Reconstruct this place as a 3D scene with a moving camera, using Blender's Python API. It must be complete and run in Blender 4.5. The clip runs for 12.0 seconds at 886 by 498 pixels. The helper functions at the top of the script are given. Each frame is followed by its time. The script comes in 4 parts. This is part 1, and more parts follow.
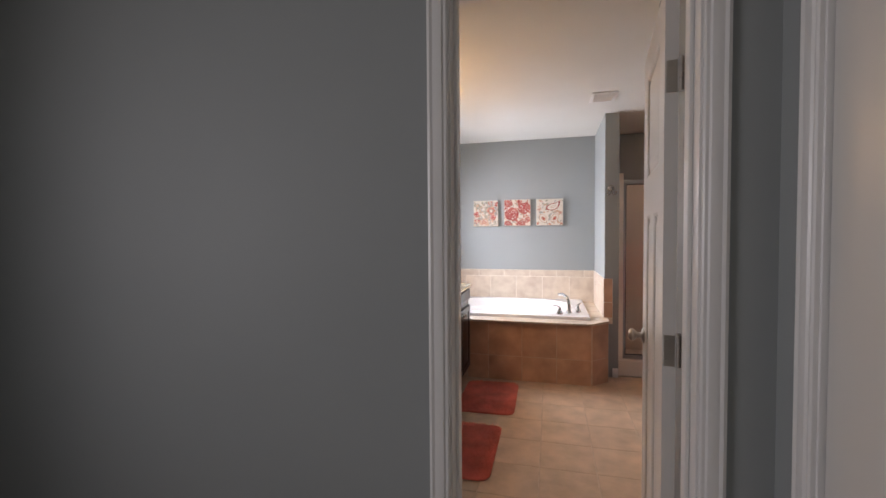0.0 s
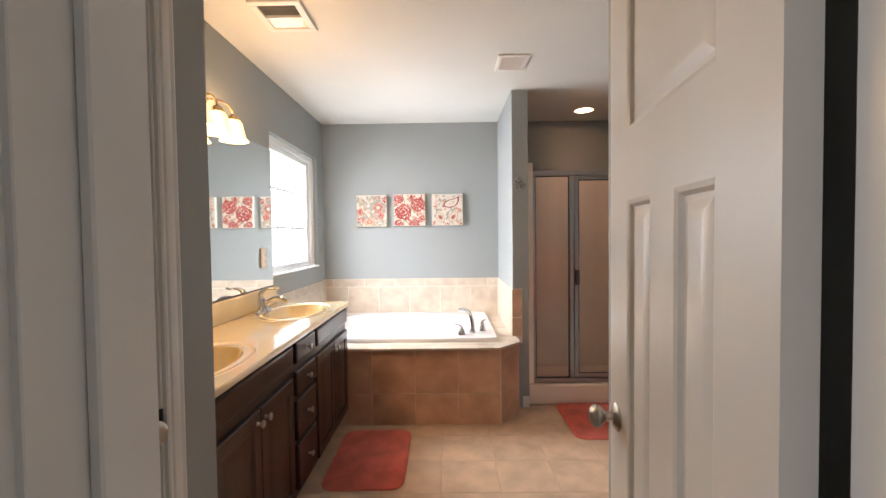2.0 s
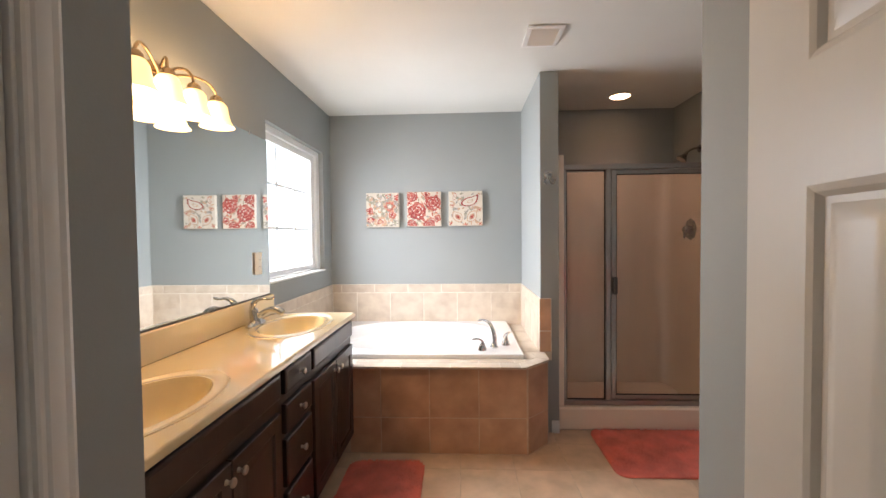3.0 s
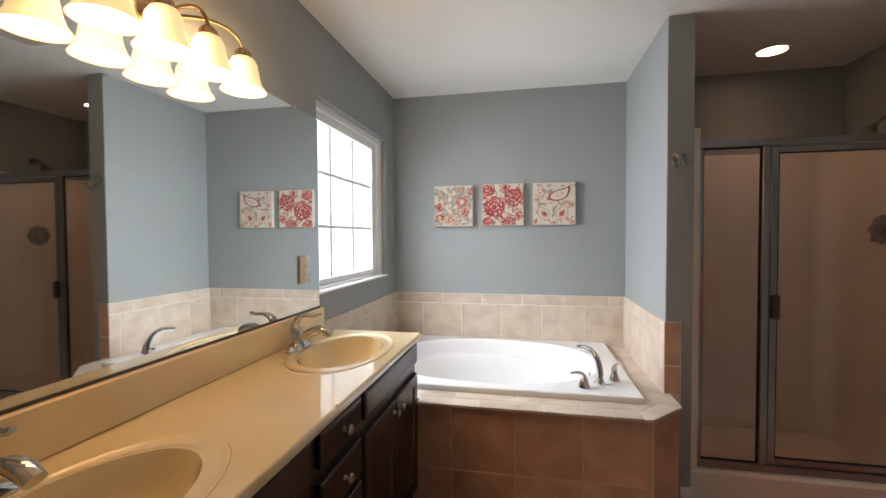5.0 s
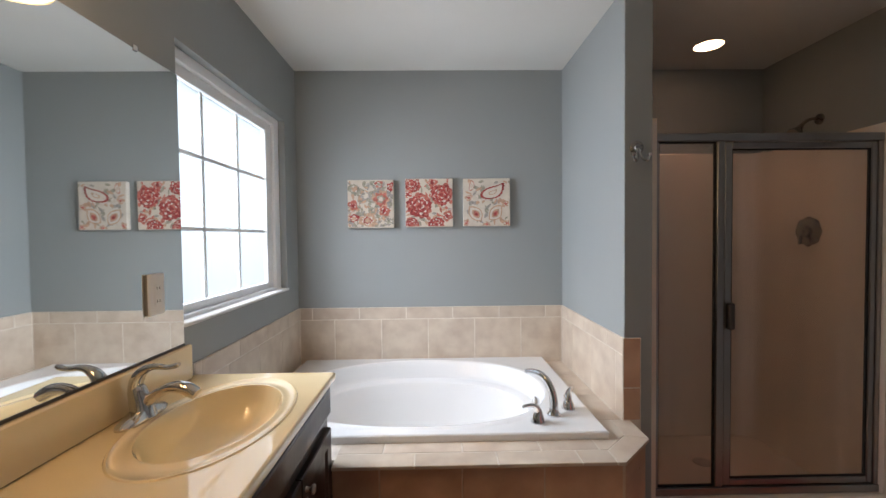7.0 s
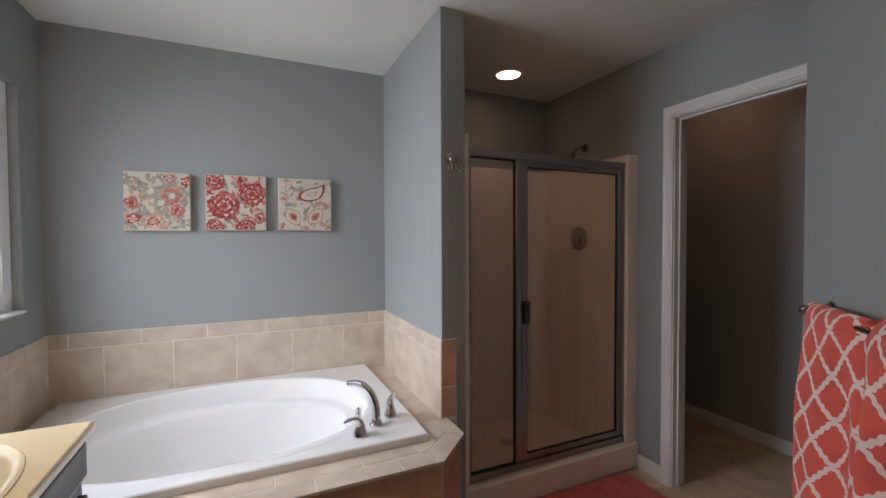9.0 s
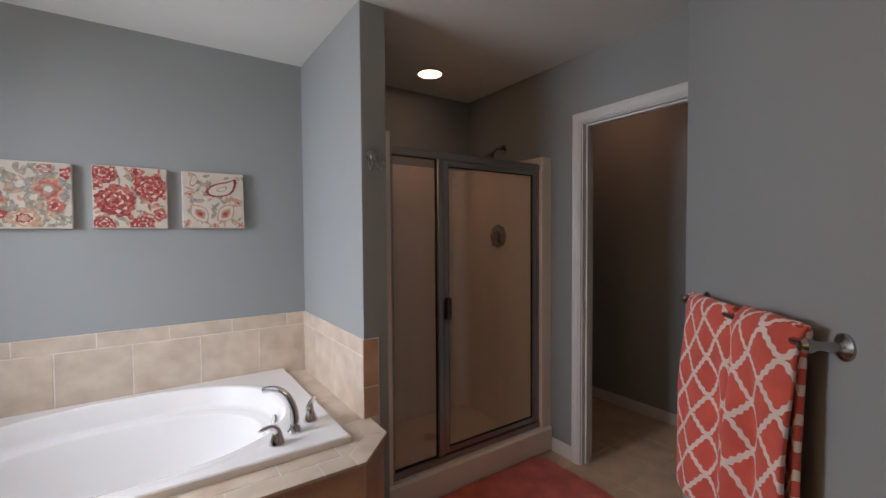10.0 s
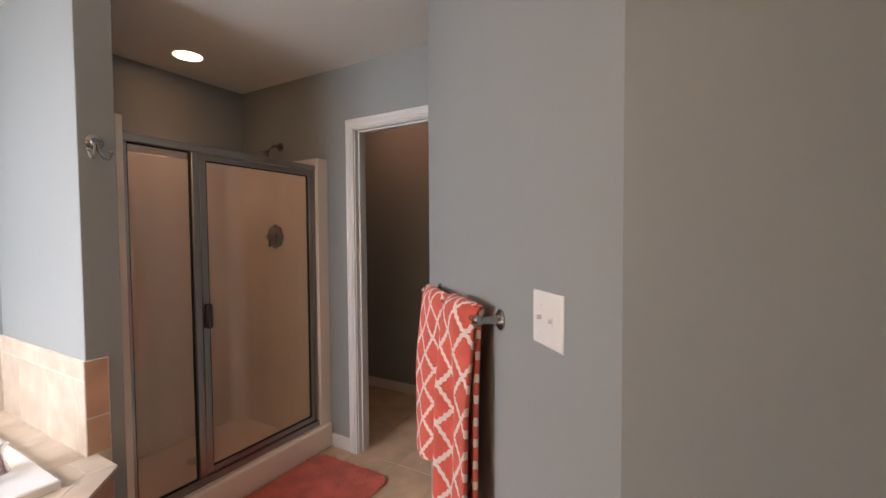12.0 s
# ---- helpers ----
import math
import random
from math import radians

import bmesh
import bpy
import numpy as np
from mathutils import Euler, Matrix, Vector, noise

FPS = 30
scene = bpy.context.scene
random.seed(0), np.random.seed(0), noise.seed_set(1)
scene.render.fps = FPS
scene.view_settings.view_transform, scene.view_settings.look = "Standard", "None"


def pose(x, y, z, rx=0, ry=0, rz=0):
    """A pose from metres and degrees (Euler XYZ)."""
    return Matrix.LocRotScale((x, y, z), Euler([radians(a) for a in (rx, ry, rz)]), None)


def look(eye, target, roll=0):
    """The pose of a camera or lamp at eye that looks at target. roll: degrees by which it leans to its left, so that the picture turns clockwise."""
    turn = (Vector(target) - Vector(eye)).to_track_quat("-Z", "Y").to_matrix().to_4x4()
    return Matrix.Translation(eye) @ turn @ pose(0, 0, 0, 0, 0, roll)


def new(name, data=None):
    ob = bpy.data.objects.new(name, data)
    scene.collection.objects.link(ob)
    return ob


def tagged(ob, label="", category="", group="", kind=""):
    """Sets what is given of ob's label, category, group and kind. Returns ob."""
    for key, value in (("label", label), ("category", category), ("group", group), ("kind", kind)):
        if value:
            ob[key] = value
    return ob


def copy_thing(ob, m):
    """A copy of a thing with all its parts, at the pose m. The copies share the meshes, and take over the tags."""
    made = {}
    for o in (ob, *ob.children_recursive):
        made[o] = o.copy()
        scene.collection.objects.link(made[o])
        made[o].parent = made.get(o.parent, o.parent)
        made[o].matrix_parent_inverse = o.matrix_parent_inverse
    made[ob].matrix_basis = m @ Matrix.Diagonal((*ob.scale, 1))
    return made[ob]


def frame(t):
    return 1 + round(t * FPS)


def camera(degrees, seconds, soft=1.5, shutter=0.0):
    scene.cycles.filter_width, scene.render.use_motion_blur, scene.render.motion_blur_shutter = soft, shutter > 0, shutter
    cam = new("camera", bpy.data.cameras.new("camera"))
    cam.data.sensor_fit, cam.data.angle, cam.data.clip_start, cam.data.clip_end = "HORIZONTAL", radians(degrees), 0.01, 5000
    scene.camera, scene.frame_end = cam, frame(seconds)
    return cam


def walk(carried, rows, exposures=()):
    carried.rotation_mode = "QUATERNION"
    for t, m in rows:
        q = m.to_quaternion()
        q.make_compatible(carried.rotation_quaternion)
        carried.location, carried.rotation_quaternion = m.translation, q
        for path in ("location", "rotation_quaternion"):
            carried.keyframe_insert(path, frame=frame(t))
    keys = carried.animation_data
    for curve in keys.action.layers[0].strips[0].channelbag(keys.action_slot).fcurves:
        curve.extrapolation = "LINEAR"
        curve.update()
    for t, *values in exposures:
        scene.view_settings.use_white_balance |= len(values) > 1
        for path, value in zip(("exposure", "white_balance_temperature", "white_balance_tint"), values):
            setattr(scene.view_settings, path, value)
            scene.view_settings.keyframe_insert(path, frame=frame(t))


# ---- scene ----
cam = camera(93.0, 12.0)
PATH = [
    (0, (0.085, -0.013, 1.33), (-0.408, 1.924, 1.266), -0.4),
    (0.5, (0.066, 0.221, 1.34), (-0.202, 2.202, 1.27), -0.6),
    (1, (0.024, 0.479, 1.356), (-0.065, 2.476, 1.284), -0.5),
    (1.5, (0.031, 0.7, 1.343), (0.006, 2.699, 1.274), -0.8),
    (2, (0.078, 0.895, 1.33), (0.056, 2.894, 1.271), -0.7),
    (2.5, (0.074, 1.084, 1.318), (0.046, 3.083, 1.263), -0.6),
    (3, (0.053, 1.265, 1.346), (-0.041, 3.262, 1.287), -0.6),
    (5, (-0.103, 1.842, 1.352), (-0.5, 3.802, 1.296), -0.3),
    (5.5, (-0.172, 1.979, 1.341), (-0.575, 3.937, 1.283), -0.4),
    (6, (-0.213, 2.086, 1.362), (-0.591, 4.049, 1.304), -0.5),
    (6.5, (-0.235, 2.207, 1.361), (-0.44, 4.196, 1.302), -0.5),
    (7, (-0.249, 2.306, 1.373), (-0.214, 4.305, 1.316), -0.6),
    (7.5, (-0.245, 2.363, 1.378), (0.008, 4.346, 1.321), -0.7),
    (7.7, (-0.249, 2.361, 1.382), (0.107, 4.329, 1.331), -0.3),
    (9.5, (-0.205, 2.377, 1.389), (0.769, 4.122, 1.329), -0.5),
    (10, (-0.2, 2.361, 1.394), (0.933, 4.008, 1.327), -0.4),
    (10.5, (-0.176, 2.333, 1.399), (1.121, 3.853, 1.324), -0.4),
    (11, (-0.152, 2.303, 1.39), (1.308, 3.669, 1.319), -0.3),
    (11.5, (-0.119, 2.25, 1.387), (1.483, 3.445, 1.319), -0.4),
    (12, (-0.115, 2.167, 1.395), (1.618, 3.162, 1.322), -0.4),
]
EXPOSURES = [(0.0, -0.58, 6750, 21), (0.5, -0.53, 6800, 21), (1.0, -0.30, 6850, 20), (2.0, -0.12, 6900, 16), (2.6, -0.15, 6900, 16), (3.2, -0.35, 6900, 15), (4.8, -0.95, 6800, 14), (6.5, -1.16, 6500, 14), (9.3, -1.45, 6500, 16.5), (10.5, -1.33, 6600, 18), (11.0, -1.1, 6650, 18), (12.0, -0.47, 6900, 19)]
walk(cam, [(t, look(eye, target, roll)) for t, eye, target, roll in PATH], EXPOSURES)

# ---- world and large lights ----
world = bpy.data.worlds.new("world")
scene.world = world
world.use_nodes = True
sky = world.node_tree.nodes.new("ShaderNodeTexSky")
sky.sky_type = "NISHITA"
sky.sun_disc = False
sky.sun_elevation, sky.sun_rotation = radians(52), radians(90)
world.node_tree.links.new(sky.outputs[0], world.node_tree.nodes["Background"].inputs[0])
world.node_tree.nodes["Background"].inputs[1].default_value = 0.1


def lamp(name, kind, power, colour, m, **settings):
    data = bpy.data.lights.new(name, kind)
    data.energy, data.color = power, colour
    if "size" in settings:
        data.size = settings["size"]
    if "size_y" in settings:
        data.shape, data.size_y = "RECTANGLE", settings["size_y"]
    if "radius" in settings:
        data.shadow_soft_size = settings["radius"]
    if "spread" in settings:
        data.spread = settings["spread"]
    if "angle" in settings:
        data.angle = settings["angle"]
    if "spot" in settings:
        data.spot_size, data.spot_blend = settings["spot"], 0.6
    ob = new(name, data)
    ob.matrix_basis = m
    return ob


lamp("sun", "SUN", 1.5, (1.0, 0.96, 0.9), look((6, 0, 8), (0, 0, 0)), angle=radians(12))
# sky light through the bathroom window, and what its frosted glass scatters
lamp("window_light", "AREA", 262, (0.83, 0.905, 1.0), look((-1.68, 4.31, 2.02), (0.0, 4.31, 1.10)), size=1.5, size_y=1.5, spread=radians(165))
lamp("window_scatter", "AREA", 26, (0.83, 0.905, 1.0), look((-1.306, 4.306, 1.567), (0.0, 4.306, 1.567)), size=1.02, size_y=0.98, spread=radians(180))
# daylight fill for the hall, in an unseen window added behind
lamp("hall_daylight_fill", "AREA", 27, (0.95, 0.97, 1.0), look((-2.65, -0.75, 1.5), (0, -0.55, 1.4)), size=1.3, size_y=1.3, spread=radians(128))
BULB = (1.0, 0.64, 0.33)
SHADES_Y = (2.63, 2.785, 2.94, 3.095)
for sy in SHADES_Y:
    lamp("vanity_bulb", "POINT", 4.8, BULB, pose(-1.03, sy, 1.875), radius=0.03)
lamp("shower_bulb", "SPOT", 6.2, (1.0, 0.54, 0.40), pose(1.305, 4.685, 2.425), radius=0.05, spot=radians(104))

# warm fill added for the toilet room's glow, source out of sight
lamp("toilet_room_fill", "POINT", 3.4, (1.0, 0.50, 0.32), pose(2.42, 4.25, 2.33), radius=0.05)

# ---- materials ----


def material(name, colour, rough=0.5, metal=0.0, vary=0.06, scale=6.0, bump=0.0, bump_scale=80.0, dark=None,
             spec=0.5, coat=0.0, sheen=0.0, stretch=None, per_object=0.0):
    """A surface with variation at two scales: broad stains and fine grain, with fine relief."""
    m = bpy.data.materials.new(name)
    m.use_nodes = True
    nt = m.node_tree
    n, link = nt.nodes, nt.links.new
    b = n["Principled BSDF"]
    b.inputs["Metallic"].default_value = metal
    b.inputs["Specular IOR Level"].default_value = spec
    b.inputs["Coat Weight"].default_value = coat
    b.inputs["Sheen Weight"].default_value = sheen
    co = n.new("ShaderNodeTexCoord")
    mp = n.new("ShaderNodeMapping")
    link(co.outputs["Object"], mp.inputs[0])
    if stretch:
        mp.inputs["Scale"].default_value = stretch
    source = mp.outputs[0]
    if per_object:
        info = n.new("ShaderNodeObjectInfo")
        comb = n.new("ShaderNodeVectorMath")
        comb.operation = "MULTIPLY_ADD"
        comb.inputs[1].default_value = (1, 1, 1)
        sc = n.new("ShaderNodeMath")
        sc.operation = "MULTIPLY"
        sc.inputs[1].default_value = 37.0
        link(info.outputs["Random"], sc.inputs[0])
        link(mp.outputs[0], comb.inputs[0])
        link(sc.outputs[0], comb.inputs[2])
        source = comb.outputs[0]
    big = n.new("ShaderNodeTexNoise")
    big.inputs["Scale"].default_value, big.inputs["Detail"].default_value = scale, 5
    fine = n.new("ShaderNodeTexNoise")
    fine.inputs["Scale"].default_value, fine.inputs["Detail"].default_value = bump_scale, 3
    link(source, big.inputs[0])
    link(source, fine.inputs[0])
    ramp = n.new("ShaderNodeMapRange")
    ramp.inputs[1].default_value, ramp.inputs[2].default_value = 0.3, 0.7
    link(big.outputs[0], ramp.inputs[0])
    mix = n.new("ShaderNodeMix")
    mix.data_type = "RGBA"
    low = dark or tuple(c * (1 - 2 * vary) for c in colour)
    mix.inputs[6].default_value = (*low, 1)
    mix.inputs[7].default_value = (*[min(1, c * (1 + vary)) for c in colour], 1)
    link(ramp.outputs[0], mix.inputs[0])
    out = mix.outputs[2]
    if per_object:
        hsv = n.new("ShaderNodeHueSaturation")
        val = n.new("ShaderNodeMapRange")
        val.inputs[3].default_value, val.inputs[4].default_value = 1 - per_object, 1 + per_object
        link(info.outputs["Random"], val.inputs[0])
        link(val.outputs[0], hsv.inputs["Value"])
        link(out, hsv.inputs["Color"])
        out = hsv.outputs[0]
    link(out, b.inputs["Base Color"])
    rr = n.new("ShaderNodeMapRange")
    rr.inputs[3].default_value, rr.inputs[4].default_value = max(0.02, rough * 0.85), min(1, rough * 1.15)
    link(fine.outputs[0], rr.inputs[0])
    link(rr.outputs[0], b.inputs["Roughness"])
    if bump:
        bp = n.new("ShaderNodeBump")
        bp.inputs["Strength"].default_value, bp.inputs["Distance"].default_value = bump, 0.002
        link(fine.outputs[0], bp.inputs["Height"])
        link(bp.outputs[0], b.inputs["Normal"])
    return m


def glow(name, colour, strength):
    m = bpy.data.materials.new(name)
    m.use_nodes = True
    b = m.node_tree.nodes["Principled BSDF"]
    b.inputs["Base Color"].default_value = (0.9, 0.85, 0.75, 1)
    b.inputs["Roughness"].default_value = 0.3
    b.inputs["Emission Color"].default_value = (*colour, 1)
    b.inputs["Emission Strength"].default_value = strength
    return m


PAINT = material("wall_paint", (0.304, 0.3245, 0.320), 0.62, vary=0.015, scale=1.6, bump=0.12, bump_scale=160)
CEILING = material("ceiling_paint", (0.74, 0.735, 0.695), 0.85, vary=0.015, scale=2.0, bump=0.3, bump_scale=90)
TRIM = material("white_trim_paint", (0.74, 0.73, 0.71), 0.32, vary=0.02, scale=3, bump=0.04, bump_scale=50)
DOOR = material("white_door_paint", (0.64, 0.625, 0.595), 0.34, vary=0.02, scale=4, bump=0.08, bump_scale=60, stretch=(1, 1, 0.12))
TILE = material("beige_ceramic_tile", (0.63, 0.54, 0.435), 0.30, vary=0.06, scale=9, bump=0.08, bump_scale=40, dark=(0.52, 0.415, 0.325), per_object=0.05)
FLOORTILE = material("floor_ceramic_tile", (0.66, 0.475, 0.33), 0.42, vary=0.1, scale=7, bump=0.12, bump_scale=35, dark=(0.52, 0.375, 0.255), per_object=0.05)
# the beige tile again, browner, with the platform front's shade in its colour
SHADEDTILE = material("shaded_ceramic_tile", (0.56, 0.34, 0.22), 0.30, vary=0.1, scale=6, bump=0.1, bump_scale=40, dark=(0.42, 0.245, 0.155), per_object=0.07)
FLOORGROUT = material("floor_grout", (0.62, 0.475, 0.35), 0.9, vary=0.08, scale=20, bump=0.4, bump_scale=200)
GROUT = material("sand_grout", (0.75, 0.68, 0.59), 0.9, vary=0.08, scale=20, bump=0.4, bump_scale=200)
HANDLE = material("dark_anodised_metal", (0.10, 0.09, 0.085), 0.4, 0.8)
GREYPLASTIC = material("grey_plastic", (0.22, 0.215, 0.21), 0.5, vary=0.03)
# the same grout, darkened to go with the shaded front tiles
SHADEDGROUT = material("shaded_grout", (0.60, 0.45, 0.33), 0.9, vary=0.08, scale=20, bump=0.4, bump_scale=200)
CARPET = material("beige_carpet", (0.42, 0.35, 0.28), 0.95, vary=0.12, scale=30, bump=1.0, bump_scale=300)
ACRYLIC = material("white_acrylic", (0.86, 0.86, 0.85), 0.12, vary=0.01, scale=3, coat=0.4)
MARBLE = material("cream_cultured_marble", (0.80, 0.645, 0.385), 0.04, vary=0.025, scale=4, coat=1.0)
ESPRESSO = material("espresso_wood", (0.035, 0.016, 0.011), 0.34, vary=0.3, scale=9, bump=0.12, bump_scale=70, stretch=(1, 1, 0.15))
CHROME = material("polished_chrome", (0.82, 0.82, 0.83), 0.06, 1.0, vary=0.01)
# one dark grey for the fan's slats and their backing
GRILLE = material("dark_grey_grille", (0.20, 0.195, 0.185), 0.6, vary=0.05)
FAUCET_CHROME = material("warm_polished_chrome", (0.63, 0.61, 0.585), 0.09, 1.0, vary=0.01)
NICKEL = material("brushed_nickel", (0.52, 0.48, 0.43), 0.33, 1.0, vary=0.03, bump=0.03, bump_scale=200)
DARKNICKEL = material("polished_nickel", (0.40, 0.385, 0.365), 0.2, 1.0, vary=0.03, bump=0.02, bump_scale=150)
BRONZE = material("warm_nickel", (0.50, 0.38, 0.26), 0.25, 1.0, vary=0.03)
ALUMINIUM = material("satin_aluminium", (0.34, 0.325, 0.305), 0.30, 1.0, vary=0.03, bump=0.03, bump_scale=150)
SURROUND = material("almond_fibreglass", (0.84, 0.735, 0.625), 0.22, vary=0.02, scale=3, bump=0.03, bump_scale=20)
PLASTIC = material("white_plastic", (0.80, 0.79, 0.77), 0.35, vary=0.01)
DARK = material("dark_gap", (0.02, 0.02, 0.02), 0.8, vary=0.1)
VINYL = material("white_vinyl", (0.85, 0.86, 0.86), 0.3, vary=0.012)
CANVAS = material("cream_canvas", (0.62, 0.555, 0.465), 0.9, vary=0.05, scale=14, bump=0.4, bump_scale=500)
RUG = material("coral_shag", (0.93, 0.225, 0.17), 0.95, vary=0.13, scale=8, bump=1.0, bump_scale=260, sheen=0.1)
MIRROR = material("mirror_silver", (0.82, 0.845, 0.84), 0.02, 1.0, vary=0.0)
SHADE = glow("frosted_shade_glass", (1.0, 0.68, 0.28), 1.7)
DOWNLIGHT = glow("downlight_lens", (1.0, 0.66, 0.48), 7.0)

PANE = bpy.data.materials.new("frosted_window_glass")
PANE.use_nodes = True
_n, _l = PANE.node_tree.nodes, PANE.node_tree.links.new
_tr, _gl, _mx = _n.new("ShaderNodeBsdfTranslucent"), _n.new("ShaderNodeBsdfGlossy"), _n.new("ShaderNodeMixShader")
_tr.inputs[0].default_value, _gl.inputs["Roughness"].default_value, _mx.inputs[0].default_value = (0.225, 0.242, 0.245, 1), 0.25, 0.05
_l(_tr.outputs[0], _mx.inputs[1]), _l(_gl.outputs[0], _mx.inputs[2]), _l(_mx.outputs[0], _n["Material Output"].inputs[0])

GLASS = bpy.data.materials.new("water_marked_shower_glass")
GLASS.use_nodes = True
_n, _l = GLASS.node_tree.nodes, GLASS.node_tree.links.new
_b = _n["Principled BSDF"]
_b.inputs["Base Color"].default_value = (1.0, 0.99, 0.97, 1)
_b.inputs["Transmission Weight"].default_value, _b.inputs["Roughness"].default_value, _b.inputs["IOR"].default_value = 1.0, 0.03, 1.35
_co, _mp, _no, _ra = _n.new("ShaderNodeTexCoord"), _n.new("ShaderNodeMapping"), _n.new("ShaderNodeTexNoise"), _n.new("ShaderNodeMapRange")
_mp.inputs["Scale"].default_value = (9, 9, 0.35)
_no.inputs["Scale"].default_value, _no.inputs["Detail"].default_value = 1.0, 4
_ra.inputs[1].default_value, _ra.inputs[2].default_value, _ra.inputs[3].default_value, _ra.inputs[4].default_value = 0.35, 0.75, 0.03, 0.085
_di, _mx = _n.new("ShaderNodeBsdfDiffuse"), _n.new("ShaderNodeMixShader")
_di.inputs[0].default_value = (0.62, 0.58, 0.54, 1)
_l(_co.outputs["Object"], _mp.inputs[0]), _l(_mp.outputs[0], _no.inputs[0]), _l(_no.outputs[0], _ra.inputs[0]), _l(_ra.outputs[0], _mx.inputs[0])
_l(_b.outputs[0], _mx.inputs[1]), _l(_di.outputs[0], _mx.inputs[2]), _l(_mx.outputs[0], _n["Material Output"].inputs[0])

# ---- mesh helpers ----


def box(bm, x0, x1, y0, y1, z0, z1, bevel=0.0, m=None):
    """A box, with chamfered edges if asked."""
    made = bmesh.ops.create_cube(bm, size=1)["verts"]
    bmesh.ops.transform(bm, matrix=Matrix.Translation(((x0 + x1) / 2, (y0 + y1) / 2, (z0 + z1) / 2)) @ Matrix.Diagonal((x1 - x0, y1 - y0, z1 - z0, 1)), verts=made)
    if bevel:
        edges = list({e for v in made for e in v.link_edges})
        made = bmesh.ops.bevel(bm, geom=edges, offset=bevel, segments=1, affect="EDGES")["verts"]
    if m is not None:
        bmesh.ops.transform(bm, matrix=m, verts=list({v for v in made}))
    return bm


def loft(bm, rings, close=True, cap0=False, cap1=False):
    """Faces between rings of as many points each."""
    vs = [[bm.verts.new(p) for p in r] for r in rings]
    k = len(vs[0])
    for a, b in zip(vs, vs[1:]):
        for i in range(k if close else k - 1):
            j = (i + 1) % k
            bm.faces.new((a[i], a[j], b[j], b[i]))
    if cap0:
        bm.faces.new(vs[0][::-1])
    if cap1:
        bm.faces.new(vs[-1])
    return vs


def lathe(bm, profile, m=Matrix(), segments=24):
    """A turned shape about z from (radius, height) pairs."""
    rings = [[m @ Vector((r * math.cos(2 * math.pi * i / segments), r * math.sin(2 * math.pi * i / segments), z)) for i in range(segments)] for r, z in profile]
    loft(bm, rings, cap0=profile[0][0] > 0.0005, cap1=profile[-1][0] > 0.0005)
    return bm


def tube(bm, points, radii, segments=12, flat=1.0):
    """A round bar along a line of points; radii one number or one a point."""
    pts = [Vector(p) for p in points]
    if not isinstance(radii, (list, tuple)):
        radii = [radii] * len(pts)
    rings, side = [], None
    for i, p in enumerate(pts):
        d = (pts[min(i + 1, len(pts) - 1)] - pts[max(i - 1, 0)]).normalized()
        if side is None:
            side = d.cross(Vector((0, 0, 1)) if abs(d.z) < 0.9 else Vector((1, 0, 0))).normalized()
        side = (side - d * side.dot(d)).normalized()
        up = side.cross(d)
        rings.append([p + radii[i] * (math.cos(a) * side + flat * math.sin(a) * up) for a in [2 * math.pi * k / segments for k in range(segments)]])
    loft(bm, rings, cap0=True, cap1=True)
    return bm


def bezier(p0, p1, p2, p3, k=12):
    p0, p1, p2, p3 = map(Vector, (p0, p1, p2, p3))
    return [(1 - t) ** 3 * p0 + 3 * (1 - t) ** 2 * t * p1 + 3 * (1 - t) * t * t * p2 + t ** 3 * p3 for t in [i / k for i in range(k + 1)]]


def finish(ob, bm, mat, smooth=35):
    bmesh.ops.recalc_face_normals(bm, faces=bm.faces)
    for e in bm.edges:
        e.smooth = len(e.link_faces) == 2 and e.calc_face_angle(4) < radians(smooth)
    for f in bm.faces:
        f.smooth = True
    bm.to_mesh(ob.data)
    bm.free()
    ob.data.materials.append(mat)
    return ob


def part(name, bm, mat, parent=None, label="", smooth=35):
    """ONE mesh object from a bmesh, under a thing or a part."""
    ob = new(name, bpy.data.meshes.new(name))
    finish(ob, bm, mat, smooth)
    if parent is not None:
        ob.parent = parent
    if label:
        ob["label"] = label
    return ob


def thing(name, label, category, m=Matrix(), group=""):
    ob = new(name)
    ob.empty_display_size = 0.05
    ob.matrix_basis = m
    return tagged(ob, label, category, group)


def structure(name, bm, mat, label="", smooth=35):
    return tagged(part(name, bm, mat, None, label, smooth), label, kind="structure")


def boxes(*rows, bevel=0.0):
    bm = bmesh.new()
    for r in rows:
        box(bm, *r, bevel=bevel)
    return bm


def nested(bm, m, x0, x1, z0, z1, rings):
    """Nested rectangles in the xz plane, out along -y: rings of (inset, depth)."""
    vs = [[m @ Vector((x, -d, z)) for x, z in ((x0 + i, z0 + i), (x1 - i, z0 + i), (x1 - i, z1 - i), (x0 + i, z1 - i))] for i, d in rings]
    loft(bm, vs, cap1=True)


def casing(m, x0, x1, height, name="door_casing"):
    """Moulded casing round an opening x0..x1 on the face y = 0 of the frame m, proud towards -y."""
    prof = [(0.0, 0.0), (0.0, 0.009), (0.004, 0.012), (0.012, 0.011), (0.016, 0.015), (0.030, 0.017), (0.042, 0.014), (0.050, 0.017), (0.058, 0.014), (0.060, 0.0)]
    bm = bmesh.new()
    r = 0.006
    rings = []
    for u, d in prof:
        a, b, c = x0 - r - u, x1 + r + u, height + r + u
        rings.append([m @ Vector(p) for p in ((a, -d, 0.0), (a, -d, c), (b, -d, c), (b, -d, 0.0))])
    loft(bm, rings, close=False)
    return structure(name, bm, TRIM, "white moulded door casing", 25)


